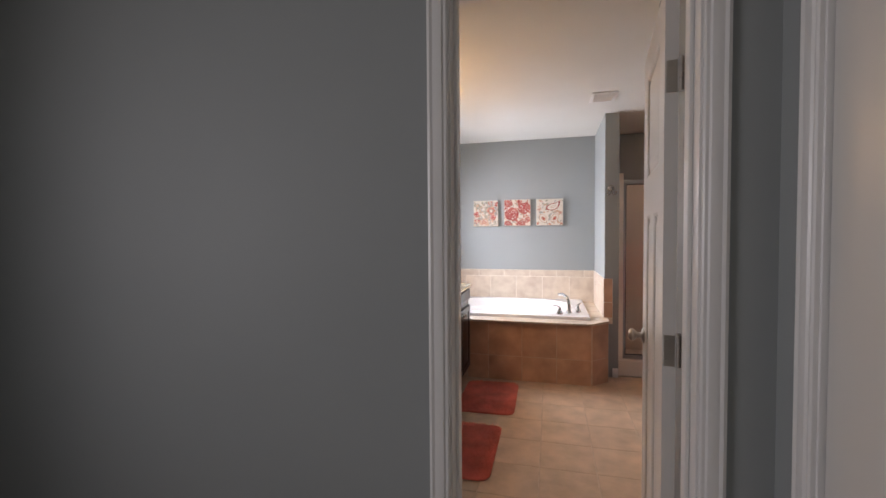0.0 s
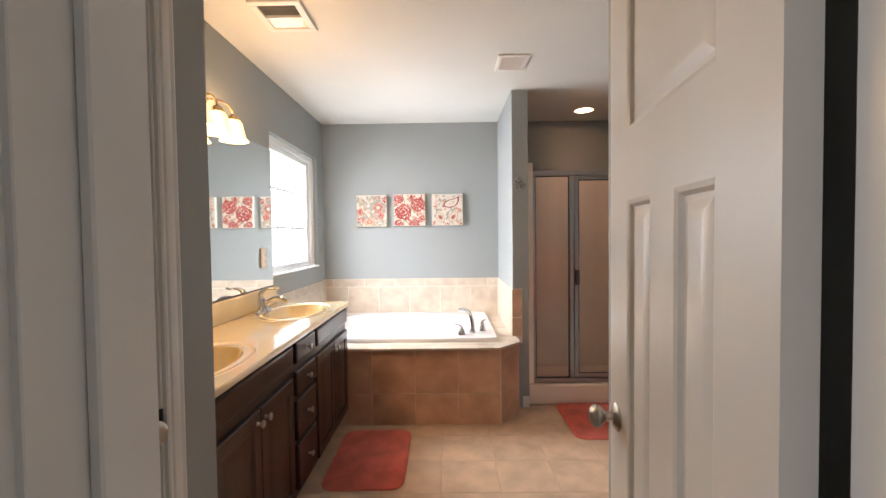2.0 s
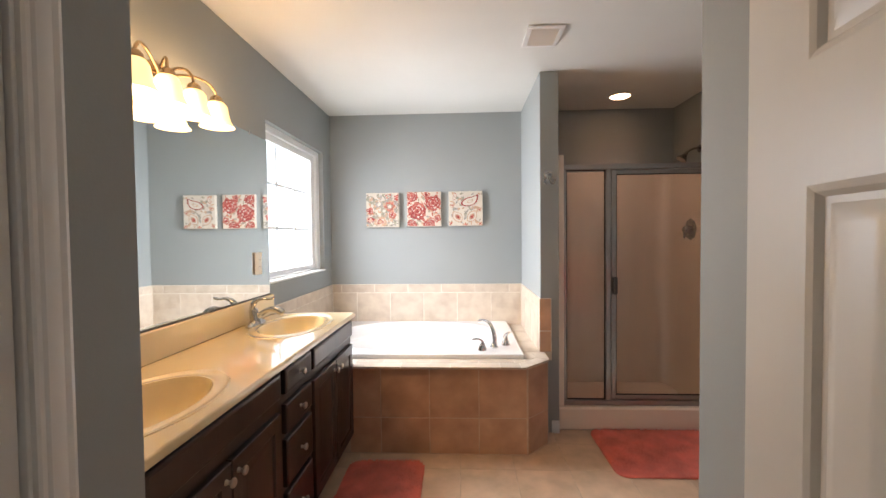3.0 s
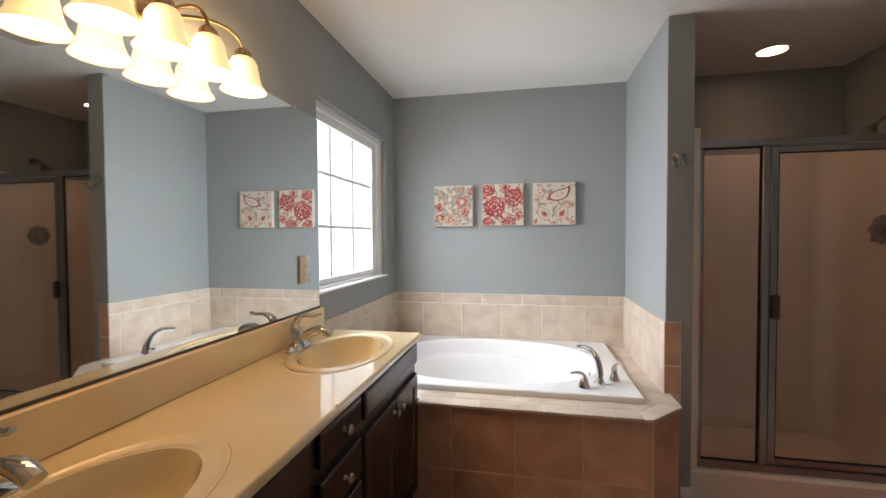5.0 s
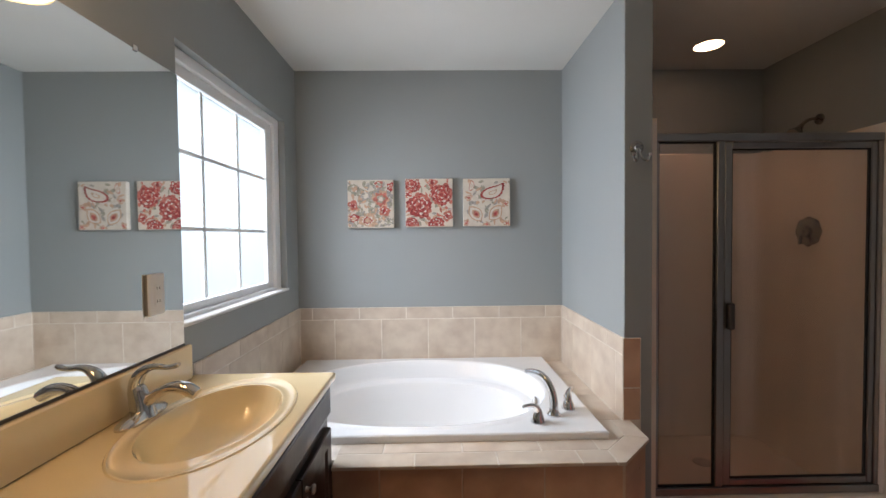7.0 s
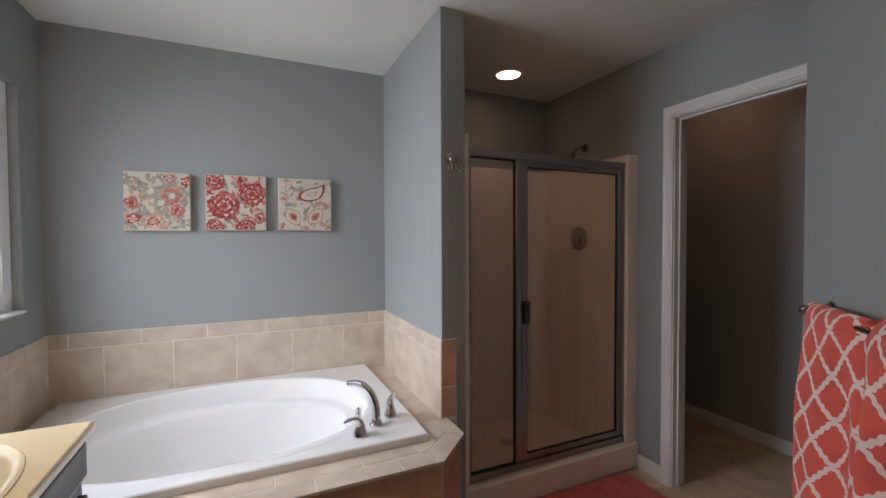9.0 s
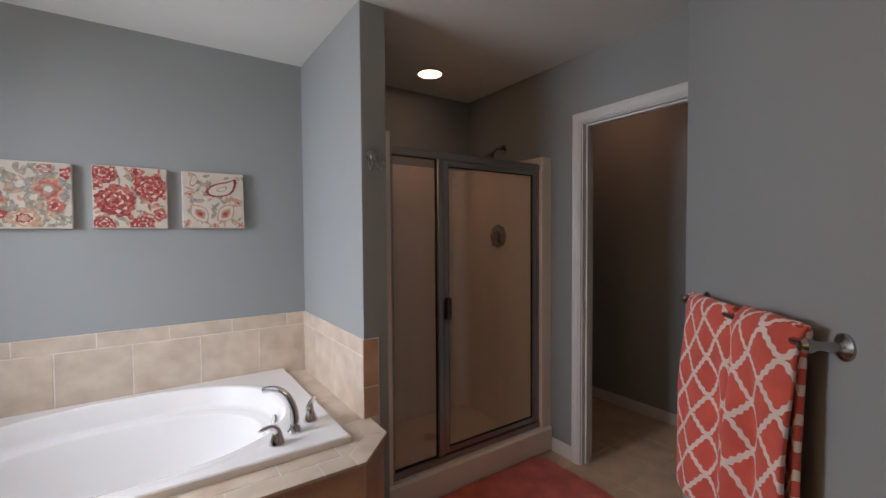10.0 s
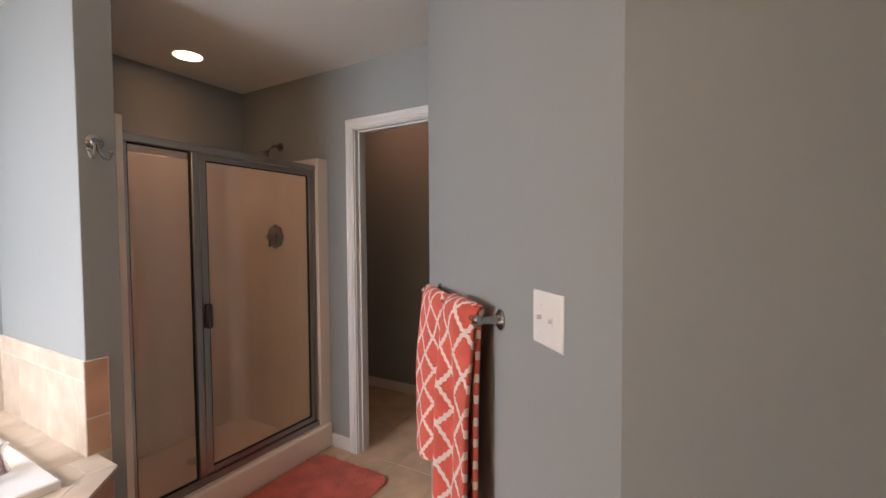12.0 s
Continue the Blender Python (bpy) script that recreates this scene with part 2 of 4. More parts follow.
def jamb(m, x0, x1, height, depth, stop_at):
    """The lining of a doorway through a wall, with its stop."""
    bm = bmesh.new()
    t = 0.019
    for a, b, z0, z1 in ((x0 - t, x0, 0, height), (x1, x1 + t, 0, height), (x0 - t, x1 + t, height, height + t)):
        box(bm, a, b, 0, depth, z0, z1, 0.001, m)
    s0, s1 = stop_at
    for a, b, z0, z1 in ((x0, x0 + 0.011, 0, height), (x1 - 0.011, x1, 0, height), (x0 + 0.011, x1 - 0.011, height - 0.011, height)):
        box(bm, a, b, s0, s1, z0, z1, 0.002, m)
    return structure("door_jamb", bm, TRIM, "white door jamb with stop")


def baseboard(bm, p, q, height=0.085):
    """A length of skirting from p to q, proud to its left side."""
    p, q = Vector((*p, 0)), Vector((*q, 0))
    d = (q - p).normalized()
    nrm = Vector((-d.y, d.x, 0))
    prof = [(0.0, 0.002), (0.012, 0.002), (0.012, height - 0.02), (0.008, height - 0.012), (0.005, height), (0.0, height)]
    loft(bm, [[e + nrm * a + Vector((0, 0, z)) for a, z in prof] for e in (p, q)], cap0=True, cap1=True)

# ---- the shell ----
XL, XR, YF, H = -1.137, 1.890, 5.03, 2.44
structure("floor", boxes((-2.8, 3.1, -2.3, 5.3, -0.12, -0.0012)), FLOORGROUT, "bathroom floor of beige ceramic tiles")
FLOOR = bpy.data.objects["floor"]
structure("hall_carpet", boxes((-2.6, 0.612, -2.1, 1.19, -0.001, 0.006)), CARPET, "beige carpet of the room outside")
structure("ceiling", boxes((-2.8, 3.1, -2.3, 5.3, H, H + 0.1)), CEILING, "white textured ceiling")
WEST = structure("wall_west", boxes((XL - 0.16, XL, 1.98, 3.784, 0, H), (XL - 0.16, XL, 4.828, YF, 0, H), (XL - 0.16, XL, 3.784, 4.828, 0, 1.066), (XL - 0.16, XL, 3.784, 4.828, 2.068, H)), PAINT, "blue-grey painted wall with a window")
NORTH = structure("wall_north", boxes((XL - 0.16, 3.0, YF, YF + 0.14, 0, H)), PAINT, "blue-grey painted end wall")
PARTITION = structure("partition", boxes((0.575, 0.70, 4.130, YF, 0, H), bevel=0.003), PAINT, "blue-grey stub wall between tub and shower")
structure("wall_east", boxes((XR, XR + 0.1, 3.962, YF, 0, H), (XR, XR + 0.1, 3.181, 3.27, 0, H), (XR, XR + 0.1, 3.27, 3.962, 2.058, H)), PAINT, "grey wall with a doorway to the toilet room")
diag = bmesh.new()
loft(diag, [[(x, y, z) for x, y in ((0.595, 1.27), (0.595, 2.250), (1.526, 3.181), (1.526, 3.04), (0.70, 2.11), (0.70, 1.27))] for z in (0, H)], cap0=True, cap1=True)
structure("wall_diagonal", diag, PAINT, "grey painted wall that turns at an angle", 20)
structure("wall_return", boxes((1.5262, XR + 0.1, 3.06, 3.1805, 0, H)), PAINT, "grey painted wall")
structure("wall_entry", boxes((-2.7, -0.206, 1.15, 1.27, 0, H), (0.459, 0.72, 1.15, 1.27, 0, H), (-0.206, 0.459, 1.15, 1.27, 2.053, H)), PAINT, "grey wall with the bathroom doorway")
structure("wall_closet", boxes((-0.70, -0.58, 1.27, 1.281, 0, H), (-0.70, -0.58, 1.855, 2.055, 0, H), (-0.70, -0.58, 1.281, 1.855, 2.053, H)), PAINT, "grey wall with a closet door")
structure("wall_alcove", boxes((XL, -0.70, 1.98, 2.055, 0, H)), PAINT, "grey wall at the vanity's end")
structure("wall_hall_east", boxes((0.612, 0.70, 1.005, 1.15, 0, H), (0.612, 0.70, -2.2, 0.237, 0, H), (0.612, 0.70, 0.237, 1.005, 2.053, H)), PAINT, "grey wall with a white door")
# the opening is added to let the hall's daylight fill in
structure("wall_hall_west", boxes((-2.7, -2.6, -2.2, -1.45, 0, H), (-2.7, -2.6, -0.05, 1.15, 0, H), (-2.7, -2.6, -1.45, -0.05, 0, 0.8), (-2.7, -2.6, -1.45, -0.05, 2.2, H)), PAINT, "unseen grey wall with an added window opening")
structure("wall_hall_south", boxes((-2.6, 0.612, -2.2, -2.1, 0, H)), PAINT, "grey painted wall")
structure("wall_closet_back", boxes((-1.4, -1.3, 1.27, 1.98, 0, H)), PAINT, "plain closet wall")
structure("wall_toilet_room", boxes((2.88, 3.0, 3.09, YF, 0, H), (XR + 0.1, 2.88, 3.0, 3.09, 0, H)), PAINT, "grey wall of the toilet room")

# doorways: frames local x along the wall, -y out of the wall
ENTRY = Matrix.Translation((0, 1.15, 0))
ENTRY_IN = Matrix.Translation((0, 1.27, 0)) @ Matrix.Rotation(math.pi, 4, "Z")
casing(ENTRY, -0.187, 0.440, 2.034)
casing(ENTRY_IN, -0.440, 0.187, 2.034)
jamb(ENTRY, -0.187, 0.440, 2.034, 0.12, (0.045, 0.082))
EASTFACE = Matrix.Translation((XR, 0, 0)) @ Matrix.Rotation(-math.pi / 2, 4, "Z")
casing(EASTFACE, -3.943, -3.289, 2.039)
jamb(EASTFACE, -3.943, -3.289, 2.039, 0.1, (0.03, 0.062))
CLOSETFACE = Matrix.Translation((-0.58, 0, 0)) @ Matrix.Rotation(math.pi / 2, 4, "Z")
casing(CLOSETFACE, 1.30, 1.836, 2.034)
jamb(CLOSETFACE, 1.30, 1.836, 2.034, 0.1, (0.048, 0.085))
structure("latch_plate", boxes((-0.5835, -0.5785, 1.8325, 1.8405, 0.905, 0.945)), DARK, "dark latch plate on the closet jamb")
HALLFACE = Matrix.Translation((0.612, 0, 0)) @ Matrix.Rotation(-math.pi / 2, 4, "Z")
casing(HALLFACE, -0.986, -0.256, 2.034)
jamb(HALLFACE, -0.986, -0.256, 2.034, 0.1, (0.05, 0.085))

bm = bmesh.new()
for p, q in (((XR, 4.009), (XR, 4.165)), ((0.700, 4.130), (0.650, 4.130)), ((0.595, 2.250), (1.526, 3.181)), ((0.595, 1.34), (0.595, 2.250)),
             ((-0.58, 2.055), (-0.58, 1.905)), ((-0.257, 1.15), (-2.6, 1.15)), ((0.612, 1.15), (0.510, 1.15)),
             ((2.88, 3.09), (2.88, YF)), ((2.88, YF), (XR + 0.1, YF)), ((XR + 0.1, YF), (XR + 0.1, 3.97))):
    baseboard(bm, p, q)
structure("baseboard", bm, TRIM, "white painted baseboard")

# ---- doors ----


def knob(parent, m, name="door_knob"):
    """A turned knob with its rose, out along the local -y of m."""
    turn = m @ Matrix.Rotation(math.pi / 2, 4, "X")
    bm = bmesh.new()
    lathe(bm, [(0.0, 0.060), (0.014, 0.059), (0.022, 0.054), (0.026, 0.046), (0.024, 0.038), (0.016, 0.031), (0.011, 0.026), (0.011, 0.010), (0.013, 0.008)], turn)
    k = part(name, bm, NICKEL, parent, "brushed nickel knob")
    bm = bmesh.new()
    lathe(bm, [(0.0, 0.010), (0.014, 0.010), (0.026, 0.007), (0.032, 0.003), (0.032, 0.0)], turn)
    part("rose", bm, NICKEL, k)
    return k


def panel_door(name, width, m, label, knob_x, hinges=()):
    """A three-panel door: local x from the hinge edge, front face y = 0 towards -y, 35 mm thick."""
    d = thing(name, label, "door", m)
    t, h = 0.035, 2.02
    s = width * 0.205
    a, b = width * 0.41, width * 0.577
    bm = bmesh.new()
    rows = [(0, s, 0, h), (width - s, width, 0, h), (s, width - s, 1.92, h), (s, width - s, 1.392, 1.535), (s, width - s, 0, 0.24), (a, b, 0.24, 1.392)]
    for x0, x1, z0, z1 in rows:
        box(bm, x0, x1, 0, t, z0 + 0.008, z1 + 0.008)
    part("frame", bm, DOOR, d)
    for x0, x1, z0, z1 in ((s, width - s, 1.535, 1.92), (s, a, 0.24, 1.392), (b, width - s, 0.24, 1.392)):
        bm = bmesh.new()
        rings = [(0.0, 0.0), (0.008, -0.003), (0.014, -0.010), (0.022, -0.0105), (0.040, -0.004), (0.044, -0.0035)]
        nested(bm, Matrix(), x0, x1, z0 + 0.008, z1 + 0.008, rings)
        nested(bm, Matrix.Translation((0, t, 0)), x0, x1, z0 + 0.008, z1 + 0.008, [(i, -dd) for i, dd in rings])
        part("panel", bm, DOOR, d, smooth=20)
    knob(d, Matrix.Translation((knob_x, 0, 0.917)))
    knob(d, Matrix.Translation((knob_x, t, 0.917)) @ Matrix.Rotation(math.pi, 4, "Z"))
    for z in hinges:
        bm = bmesh.new()
        box(bm, -0.002, 0.0, 0.004, 0.031, z - 0.0445, z + 0.0445, 0.0006)
        hg = part("hinge", bm, NICKEL, d, "brushed nickel hinge")
        bm = bmesh.new()
        for k in range(5):
            z0 = z - 0.0445 + k * 0.0178
            lathe(bm, [(0.0062, 0.0006), (0.0062, 0.0172)], Matrix.Translation((-0.004, 0.041, z0)), 14)
        lathe(bm, [(0.0045, 0.0), (0.006, 0.004), (0.003, 0.008)], Matrix.Translation((-0.004, 0.041, z + 0.0445)), 12)
        part("knuckle", bm, NICKEL, hg)
        for yy, zz in ((0.012, 0.03), (0.022, 0.0), (0.012, -0.03)):
            bm = bmesh.new()
            lathe(bm, [(0.0, 0.0012), (0.003, 0.001), (0.0038, 0.0)], Matrix.Translation((-0.002, yy, z + zz)) @ Matrix.Rotation(-math.pi / 2, 4, "Y"), 10)
            part("screw", bm, NICKEL, hg)
    return d


# open entry door: its visible face runs from the hinge edge to the latch edge
ang = math.degrees(math.atan2(1.889 - 1.300, 0.463 - 0.397))
panel_door("entry_door", 0.596, Matrix.Translation((0.397, 1.300, 0)) @ Matrix.Rotation(radians(ang), 4, "Z") @ Matrix.Diagonal((1, -1, 1, 1)),
           "white three-panel door standing open into the bathroom", 0.545, (0.23, 0.997, 1.770))
bm = bmesh.new()
for z in (0.23, 0.997, 1.770):
    box(bm, 0.4375, 0.4405, 1.236, 1.268, z - 0.0445, z + 0.0445, 0.0006)
structure("hinge_leaf", bm, NICKEL, "nickel hinge leaves on the jamb")
panel_door("closet_door", 0.530, CLOSETFACE @ Matrix.Translation((1.303, 0.010, 0)), "white closet door, closed, with a nickel knob", 0.468)
panel_door("hall_door", 0.724, HALLFACE @ Matrix.Translation((-0.983, 0.012, 0)), "white door, closed, beside the bathroom doorway", 0.66)
bm = boxes((XR + 0.028, XR + 0.056, 3.9405, 3.943, 0.925, 0.985))
structure("strike_plate", bm, NICKEL, "strike plate in the toilet room's door jamb")

# ---- window ----
WIN = thing("window", "white vinyl window with nine frosted panes", "window")
WIN["kind"] = "structure"
WY0, WY1, WZ0, WZ1, WX = 3.784, 4.828, 1.066, 2.068, -1.208
GY0, GY1, GZ0, GZ1 = 3.845, 4.680, 1.130, 1.976
bm = bmesh.new()
for y0, y1, z0, z1 in ((WY0, WY0 + 0.03, WZ0, WZ1), (WY1 - 0.075, WY1, WZ0, WZ1), (WY0 + 0.03, WY1 - 0.075, WZ0, WZ0 + 0.03), (WY0 + 0.03, WY1 - 0.075, WZ1 - 0.045, WZ1)):
    box(bm, WX - 0.03, WX + 0.035, y0, y1, z0, z1, 0.003)
part("window_frame", bm, VINYL, WIN)
bm = bmesh.new()
for y0, y1, z0, z1 in ((WY0 + 0.03, GY0, WZ0 + 0.03, WZ1 - 0.045), (GY1, WY1 - 0.075, WZ0 + 0.03, WZ1 - 0.045), (GY0, GY1, WZ0 + 0.03, GZ0), (GY0, GY1, GZ1, WZ1 - 0.045)):
    box(bm, WX - 0.02, WX + 0.018, y0, y1, z0, z1, 0.003)
part("sash", bm, VINYL, WIN)
YCUTS, ZCUTS = (GY0, 4.062, 4.370, GY1), (GZ0, 1.415, 1.708, GZ1)
for i in range(3):
    for j in range(3):
        y0, y1, z0, z1 = YCUTS[i], YCUTS[i + 1], ZCUTS[j], ZCUTS[j + 1]
        p = part("pane", boxes((WX - 0.009, WX - 0.005, y0, y1, z0, z1)), PANE, WIN, "frosted glass pane")
        p.visible_shadow = False
for k in (1, 2):
    y, z = YCUTS[k], ZCUTS[k]
    part("muntin", boxes((WX - 0.004, WX + 0.008, y - 0.008, y + 0.008, GZ0, GZ1), bevel=0.003), VINYL, WIN)
    part("muntin", boxes((WX - 0.0035, WX + 0.0085, GY0, GY1, z - 0.008, z + 0.008), bevel=0.003), VINYL, WIN)
part("window_sill", boxes((WX + 0.035, XL + 0.012, WY0 + 0.001, WY1 - 0.001, WZ0, WZ0 + 0.014), bevel=0.004), TRIM, WIN, "white window sill")

# ---- tub and its surround ----
TZ = 0.556
deck = bmesh.new()
outline = [(XL, 3.8245), (0.443, 3.8245), (0.594, 3.975), (0.594, 4.126), (0.575, 4.126), (0.575, YF), (XL, YF)]
loft(deck, [[(x, y, z) for x, y in outline] for z in (0.0, TZ - 0.0015)], cap0=True)
rimline = [(0.575, YF), (0.425, YF), (0.425, 3.972), (-1.085, 3.972), (-1.085, YF), (XL, YF)]
SURR = tagged(part("tub_surround", deck, SHADEDGROUT), "tile-clad tub platform with a clipped corner", "tub surround")
bed = bmesh.new()
lip = [(XL, 3.840), (-0.630, 3.840), (-0.630, 3.787), (0.4268, 3.787), (0.5962, 3.9564), (0.5962, 4.124), (0.575, 4.124)] + rimline
loft(bed, [[(x, y, z) for x, y in lip] for z in (TZ - 0.011, TZ - 0.0015)], cap0=True, cap1=True)
part("bed", bed, GROUT, SURR)


def turns(k):
    """Even angles about a middle, the four diagonals among them."""
    return [2 * math.pi * i / k for i in range(k)]


def superoval(cx, cy, a, b, z, k=72, e=2.0):
    pts = []
    for t in turns(k):
        c, s = math.cos(t), math.sin(t)
        pts.append((cx + a * math.copysign(abs(c) ** (2 / e), c), cy + b * math.copysign(abs(s) ** (2 / e), s), z))
    return pts


def around(x0, x1, y0, y1, z, k=72, grow=0.0):
    """Points on a rectangle at even angles from its middle, corners kept (72 angles hold all four)."""
    cx, cy, a, b = (x0 + x1) / 2, (y0 + y1) / 2, (x1 - x0) / 2 + grow, (y1 - y0) / 2 + grow
    pts = []
    for t in turns(k):
        c, s = math.cos(t), math.sin(t)
        r = 1 / max(abs(c), abs(s))
        pts.append((cx + a * r * c, cy + b * r * s, z))
    return pts


bm = bmesh.new()
tx0, tx1, ty0, ty1 = -1.09, 0.438, 3.958, 5.020
ocx, ocy = -0.335, 4.478
rings = [around(tx0, tx1, ty0, ty1, TZ + 0.0005), around(tx0, tx1, ty0, ty1, TZ + 0.026), around(tx0, tx1, ty0, ty1, TZ + 0.031, grow=-0.005), around(tx0, tx1, ty0, ty1, TZ + 0.0311, grow=-0.0065), superoval(ocx, ocy, 0.668, 0.488, TZ + 0.0318, e=2.6)]
for a, b, z, e in ((0.66, 0.480, 0.033, 2.6), (0.645, 0.468, 0.040, 2.5), (0.63, 0.455, 0.036, 2.4), (0.615, 0.442, 0.015, 2.4), (0.603, 0.430, -0.04, 2.35), (0.595, 0.422, -0.058, 2.3), (0.585, 0.412, -0.062, 2.3),
                   (0.556, 0.380, -0.066, 2.3), (0.546, 0.370, -0.074, 2.3), (0.52, 0.35, -0.16, 2.4), (0.48, 0.32, -0.28, 2.6), (0.45, 0.29, -0.345, 2.6), (0.40, 0.25, -0.368, 2.6), (0.2, 0.12, -0.372, 2.2), (0.02, 0.02, -0.374, 2)):
    rings.append(superoval(ocx + (0.03 if z < -0.1 else 0), ocy, a, b, TZ + z, e=e))
loft(bm, rings, cap1=True)
TUB = tagged(part("bathtub", bm, ACRYLIC, None, smooth=40), "white drop-in soaking tub with an oval basin", "bathtub")
bm = bmesh.new()
lathe(bm, [(0.0, 0.014), (0.02, 0.013), (0.033, 0.008), (0.036, 0.0)], look((0.254, 4.44, TZ - 0.045), (-0.6, 4.47, TZ + 0.10)) @ Matrix.Rotation(math.pi, 4, "Y"))
part("overflow_plate", bm, CHROME, TUB, "chrome overflow plate")
bm = bmesh.new()
lathe(bm, [(0.0, 0.006), (0.022, 0.005), (0.03, 0.0)], Matrix.Translation((0.0, 4.478, TZ - 0.3705)))
part("drain", bm, CHROME, TUB, "chrome drain")

FAU = thing("tub_faucet", "polished chrome roman tub faucet with two levers", "faucet", Matrix.Translation((0.260, 4.118, TZ + 0.0325)) @ Matrix.Rotation(radians(38), 4, "Z"))
bm = bmesh.new()
lathe(bm, [(0.030, 0.0), (0.030, 0.006), (0.024, 0.014), (0.019, 0.03)])
tube(bm, bezier((0, 0, 0.02), (0.012, 0.0, 0.14), (0.0, 0.06, 0.185), (0, 0.15, 0.155), 16), [0.020 - 0.0004 * i for i in range(17)], 16, 0.85)
part("spout", bm, CHROME, FAU)
for sx in (-1, 1):
    bm = bmesh.new()
    lathe(bm, [(0.031, 0.0), (0.031, 0.006), (0.026, 0.018), (0.0225, 0.030), (0.016, 0.042), (0.0, 0.047)], Matrix.Translation((0.108 * sx, 0, 0)))
    hnd = part("valve_body", bm, CHROME, FAU)
    bm = bmesh.new()
    tube(bm, bezier((0.107 * sx, 0, 0.028), (0.100 * sx, 0.004, 0.068), (0.130 * sx, 0.011, 0.082), (0.176 * sx, 0.023, 0.074), 8), [0.0225, 0.0215, 0.0195, 0.0170, 0.0145, 0.0125, 0.0112, 0.0105, 0.0075], 14, 0.75)
    part("lever", bm, CHROME, hnd)

# ---- vanity ----
VY0, VY1, VZ = 2.057, 3.850, 0.880
CABX = -0.654


def front(parent, name, y0, y1, z0, z1, flat=False):
    """A raised-edge cabinet front on the vanity's face."""
    bm = bmesh.new()
    m = Matrix.Translation((CABX, 0, 0)) @ Matrix.Rotation(math.pi / 2, 4, "Z")
    if flat:
        rings = [(0.0, 0.0), (0.0, 0.016), (0.004, 0.020), (0.012, 0.022), (0.014, 0.0215)]
    else:
        rings = [(0.0, 0.0), (0.0, 0.016), (0.003, 0.020), (0.052, 0.020), (0.056, 0.017), (0.060, 0.012), (0.066, 0.012), (0.085, 0.018), (0.088, 0.0185)]
    nested(bm, m, y0, y1, z0, z1, rings)
    return part(name, bm, ESPRESSO, parent, smooth=20)


def pull(parent, y, z):
    turn = Matrix.Translation((CABX + 0.020, y, z)) @ Matrix.Rotation(math.pi / 2, 4, "Y")
    bm = bmesh.new()
    lathe(bm, [(0.009, 0.0), (0.007, 0.004), (0.005, 0.010), (0.008, 0.016), (0.0135, 0.019), (0.0145, 0.023), (0.012, 0.027), (0.0, 0.029)], turn, 16)
    part("pull", bm, NICKEL, parent, "nickel cabinet knob")


VAN = thing("vanity", "espresso-stained wooden double vanity cabinet with nickel knobs", "cabinet")
part("body", boxes((XL + 0.003, CABX, VY0, VY1 - 0.012, 0.10, 0.715), (CABX - 0.02, CABX, VY0, VY1 - 0.012, 0.715, 0.853), (XL + 0.003, CABX - 0.02, VY1 - 0.03, VY1 - 0.012, 0.715, 0.853), (XL + 0.003, CABX - 0.07, VY0, VY1 - 0.012, 0.002, 0.10)), ESPRESSO, VAN)
S0, S1, S2, S3 = 2.120, 2.803, 3.132, 3.815
for y0, y1 in ((S0, S1 - 0.008), (S2 + 0.018, S3)):
    front(VAN, "false_drawer", y0, y1, 0.742, 0.838, True)
    ym = (y0 + y1) / 2
    for a, b, py in ((y0, ym - 0.003, ym - 0.033), (ym + 0.003, y1, ym + 0.033)):
        d = front(VAN, "cabinet_door", a, b, 0.125, 0.690)
        pull(d, py, 0.644)
for k, (z0, z1) in enumerate(((0.742, 0.838), (0.588, 0.702), (0.376, 0.562), (0.140, 0.352))):
    d = front(VAN, "drawer", S1 + 0.040, S2 - 0.016, z0, z1, True)
    pull(d, (S1 + S2) / 2 + 0.012, (z0 + z1) / 2)

TOP = thing("countertop", "cream cultured marble countertop with two oval basins", "countertop")
bm = bmesh.new()
BASINS = (2.390, 3.475)
BX = -0.862
ymid = 2.932
for by, y0, y1 in ((BASINS[0], VY0, ymid), (BASINS[1], ymid, VY1 + 0.004)):
    x0, x1 = XL + 0.001, -0.624
    cx, cy = BX, by
    cuts = sorted([2 * math.pi * i / 96 - math.pi for i in range(96)] + [math.atan2(y - cy, x - cx) for x in (x0, x1) for y in (y0, y1)])

    def rect(z, g=0.0):
        pts = []
        for t in cuts:
            c, s = math.cos(t), math.sin(t)
            r = min(((x1 - g if c > 0 else x0) - cx) / c if abs(c) > 1e-6 else 9, ((y1 - (g if y1 > 3 else 0) if s > 0 else y0) - cy) / s if abs(s) > 1e-6 else 9)
            pts.append((cx + r * c, cy + r * s, z))
        return pts

    def oval(a, b, z, dx=0.0):
        return [(cx + dx + a * b / math.hypot(b * math.cos(t), a * math.sin(t)) * math.cos(t), cy + a * b / math.hypot(b * math.cos(t), a * math.sin(t)) * math.sin(t), z) for t in cuts]

    rr = [rect(VZ - 0.026), rect(VZ - 0.007), rect(VZ - 0.002, 0.003), rect(VZ, 0.007), rect(VZ, 0.0085), oval(0.1975, 0.3215, VZ)]
    for a, b, z in ((0.196, 0.320, 0.0), (0.194, 0.317, 0.003), (0.190, 0.312, 0.0032), (0.185, 0.306, -0.001), (0.166, 0.262, -0.0015), (0.161, 0.255, 0.0015), (0.156, 0.248, 0.001), (0.151, 0.242, -0.010), (0.145, 0.234, -0.035),
                    (0.133, 0.215, -0.07), (0.11, 0.175, -0.115), (0.07, 0.11, -0.135), (0.022, 0.022, -0.140)):
        rr.append(oval(a, b, VZ + z))
    loft(bm, rr, cap1=True)
part("slab", bm, MARBLE, TOP, smooth=40)
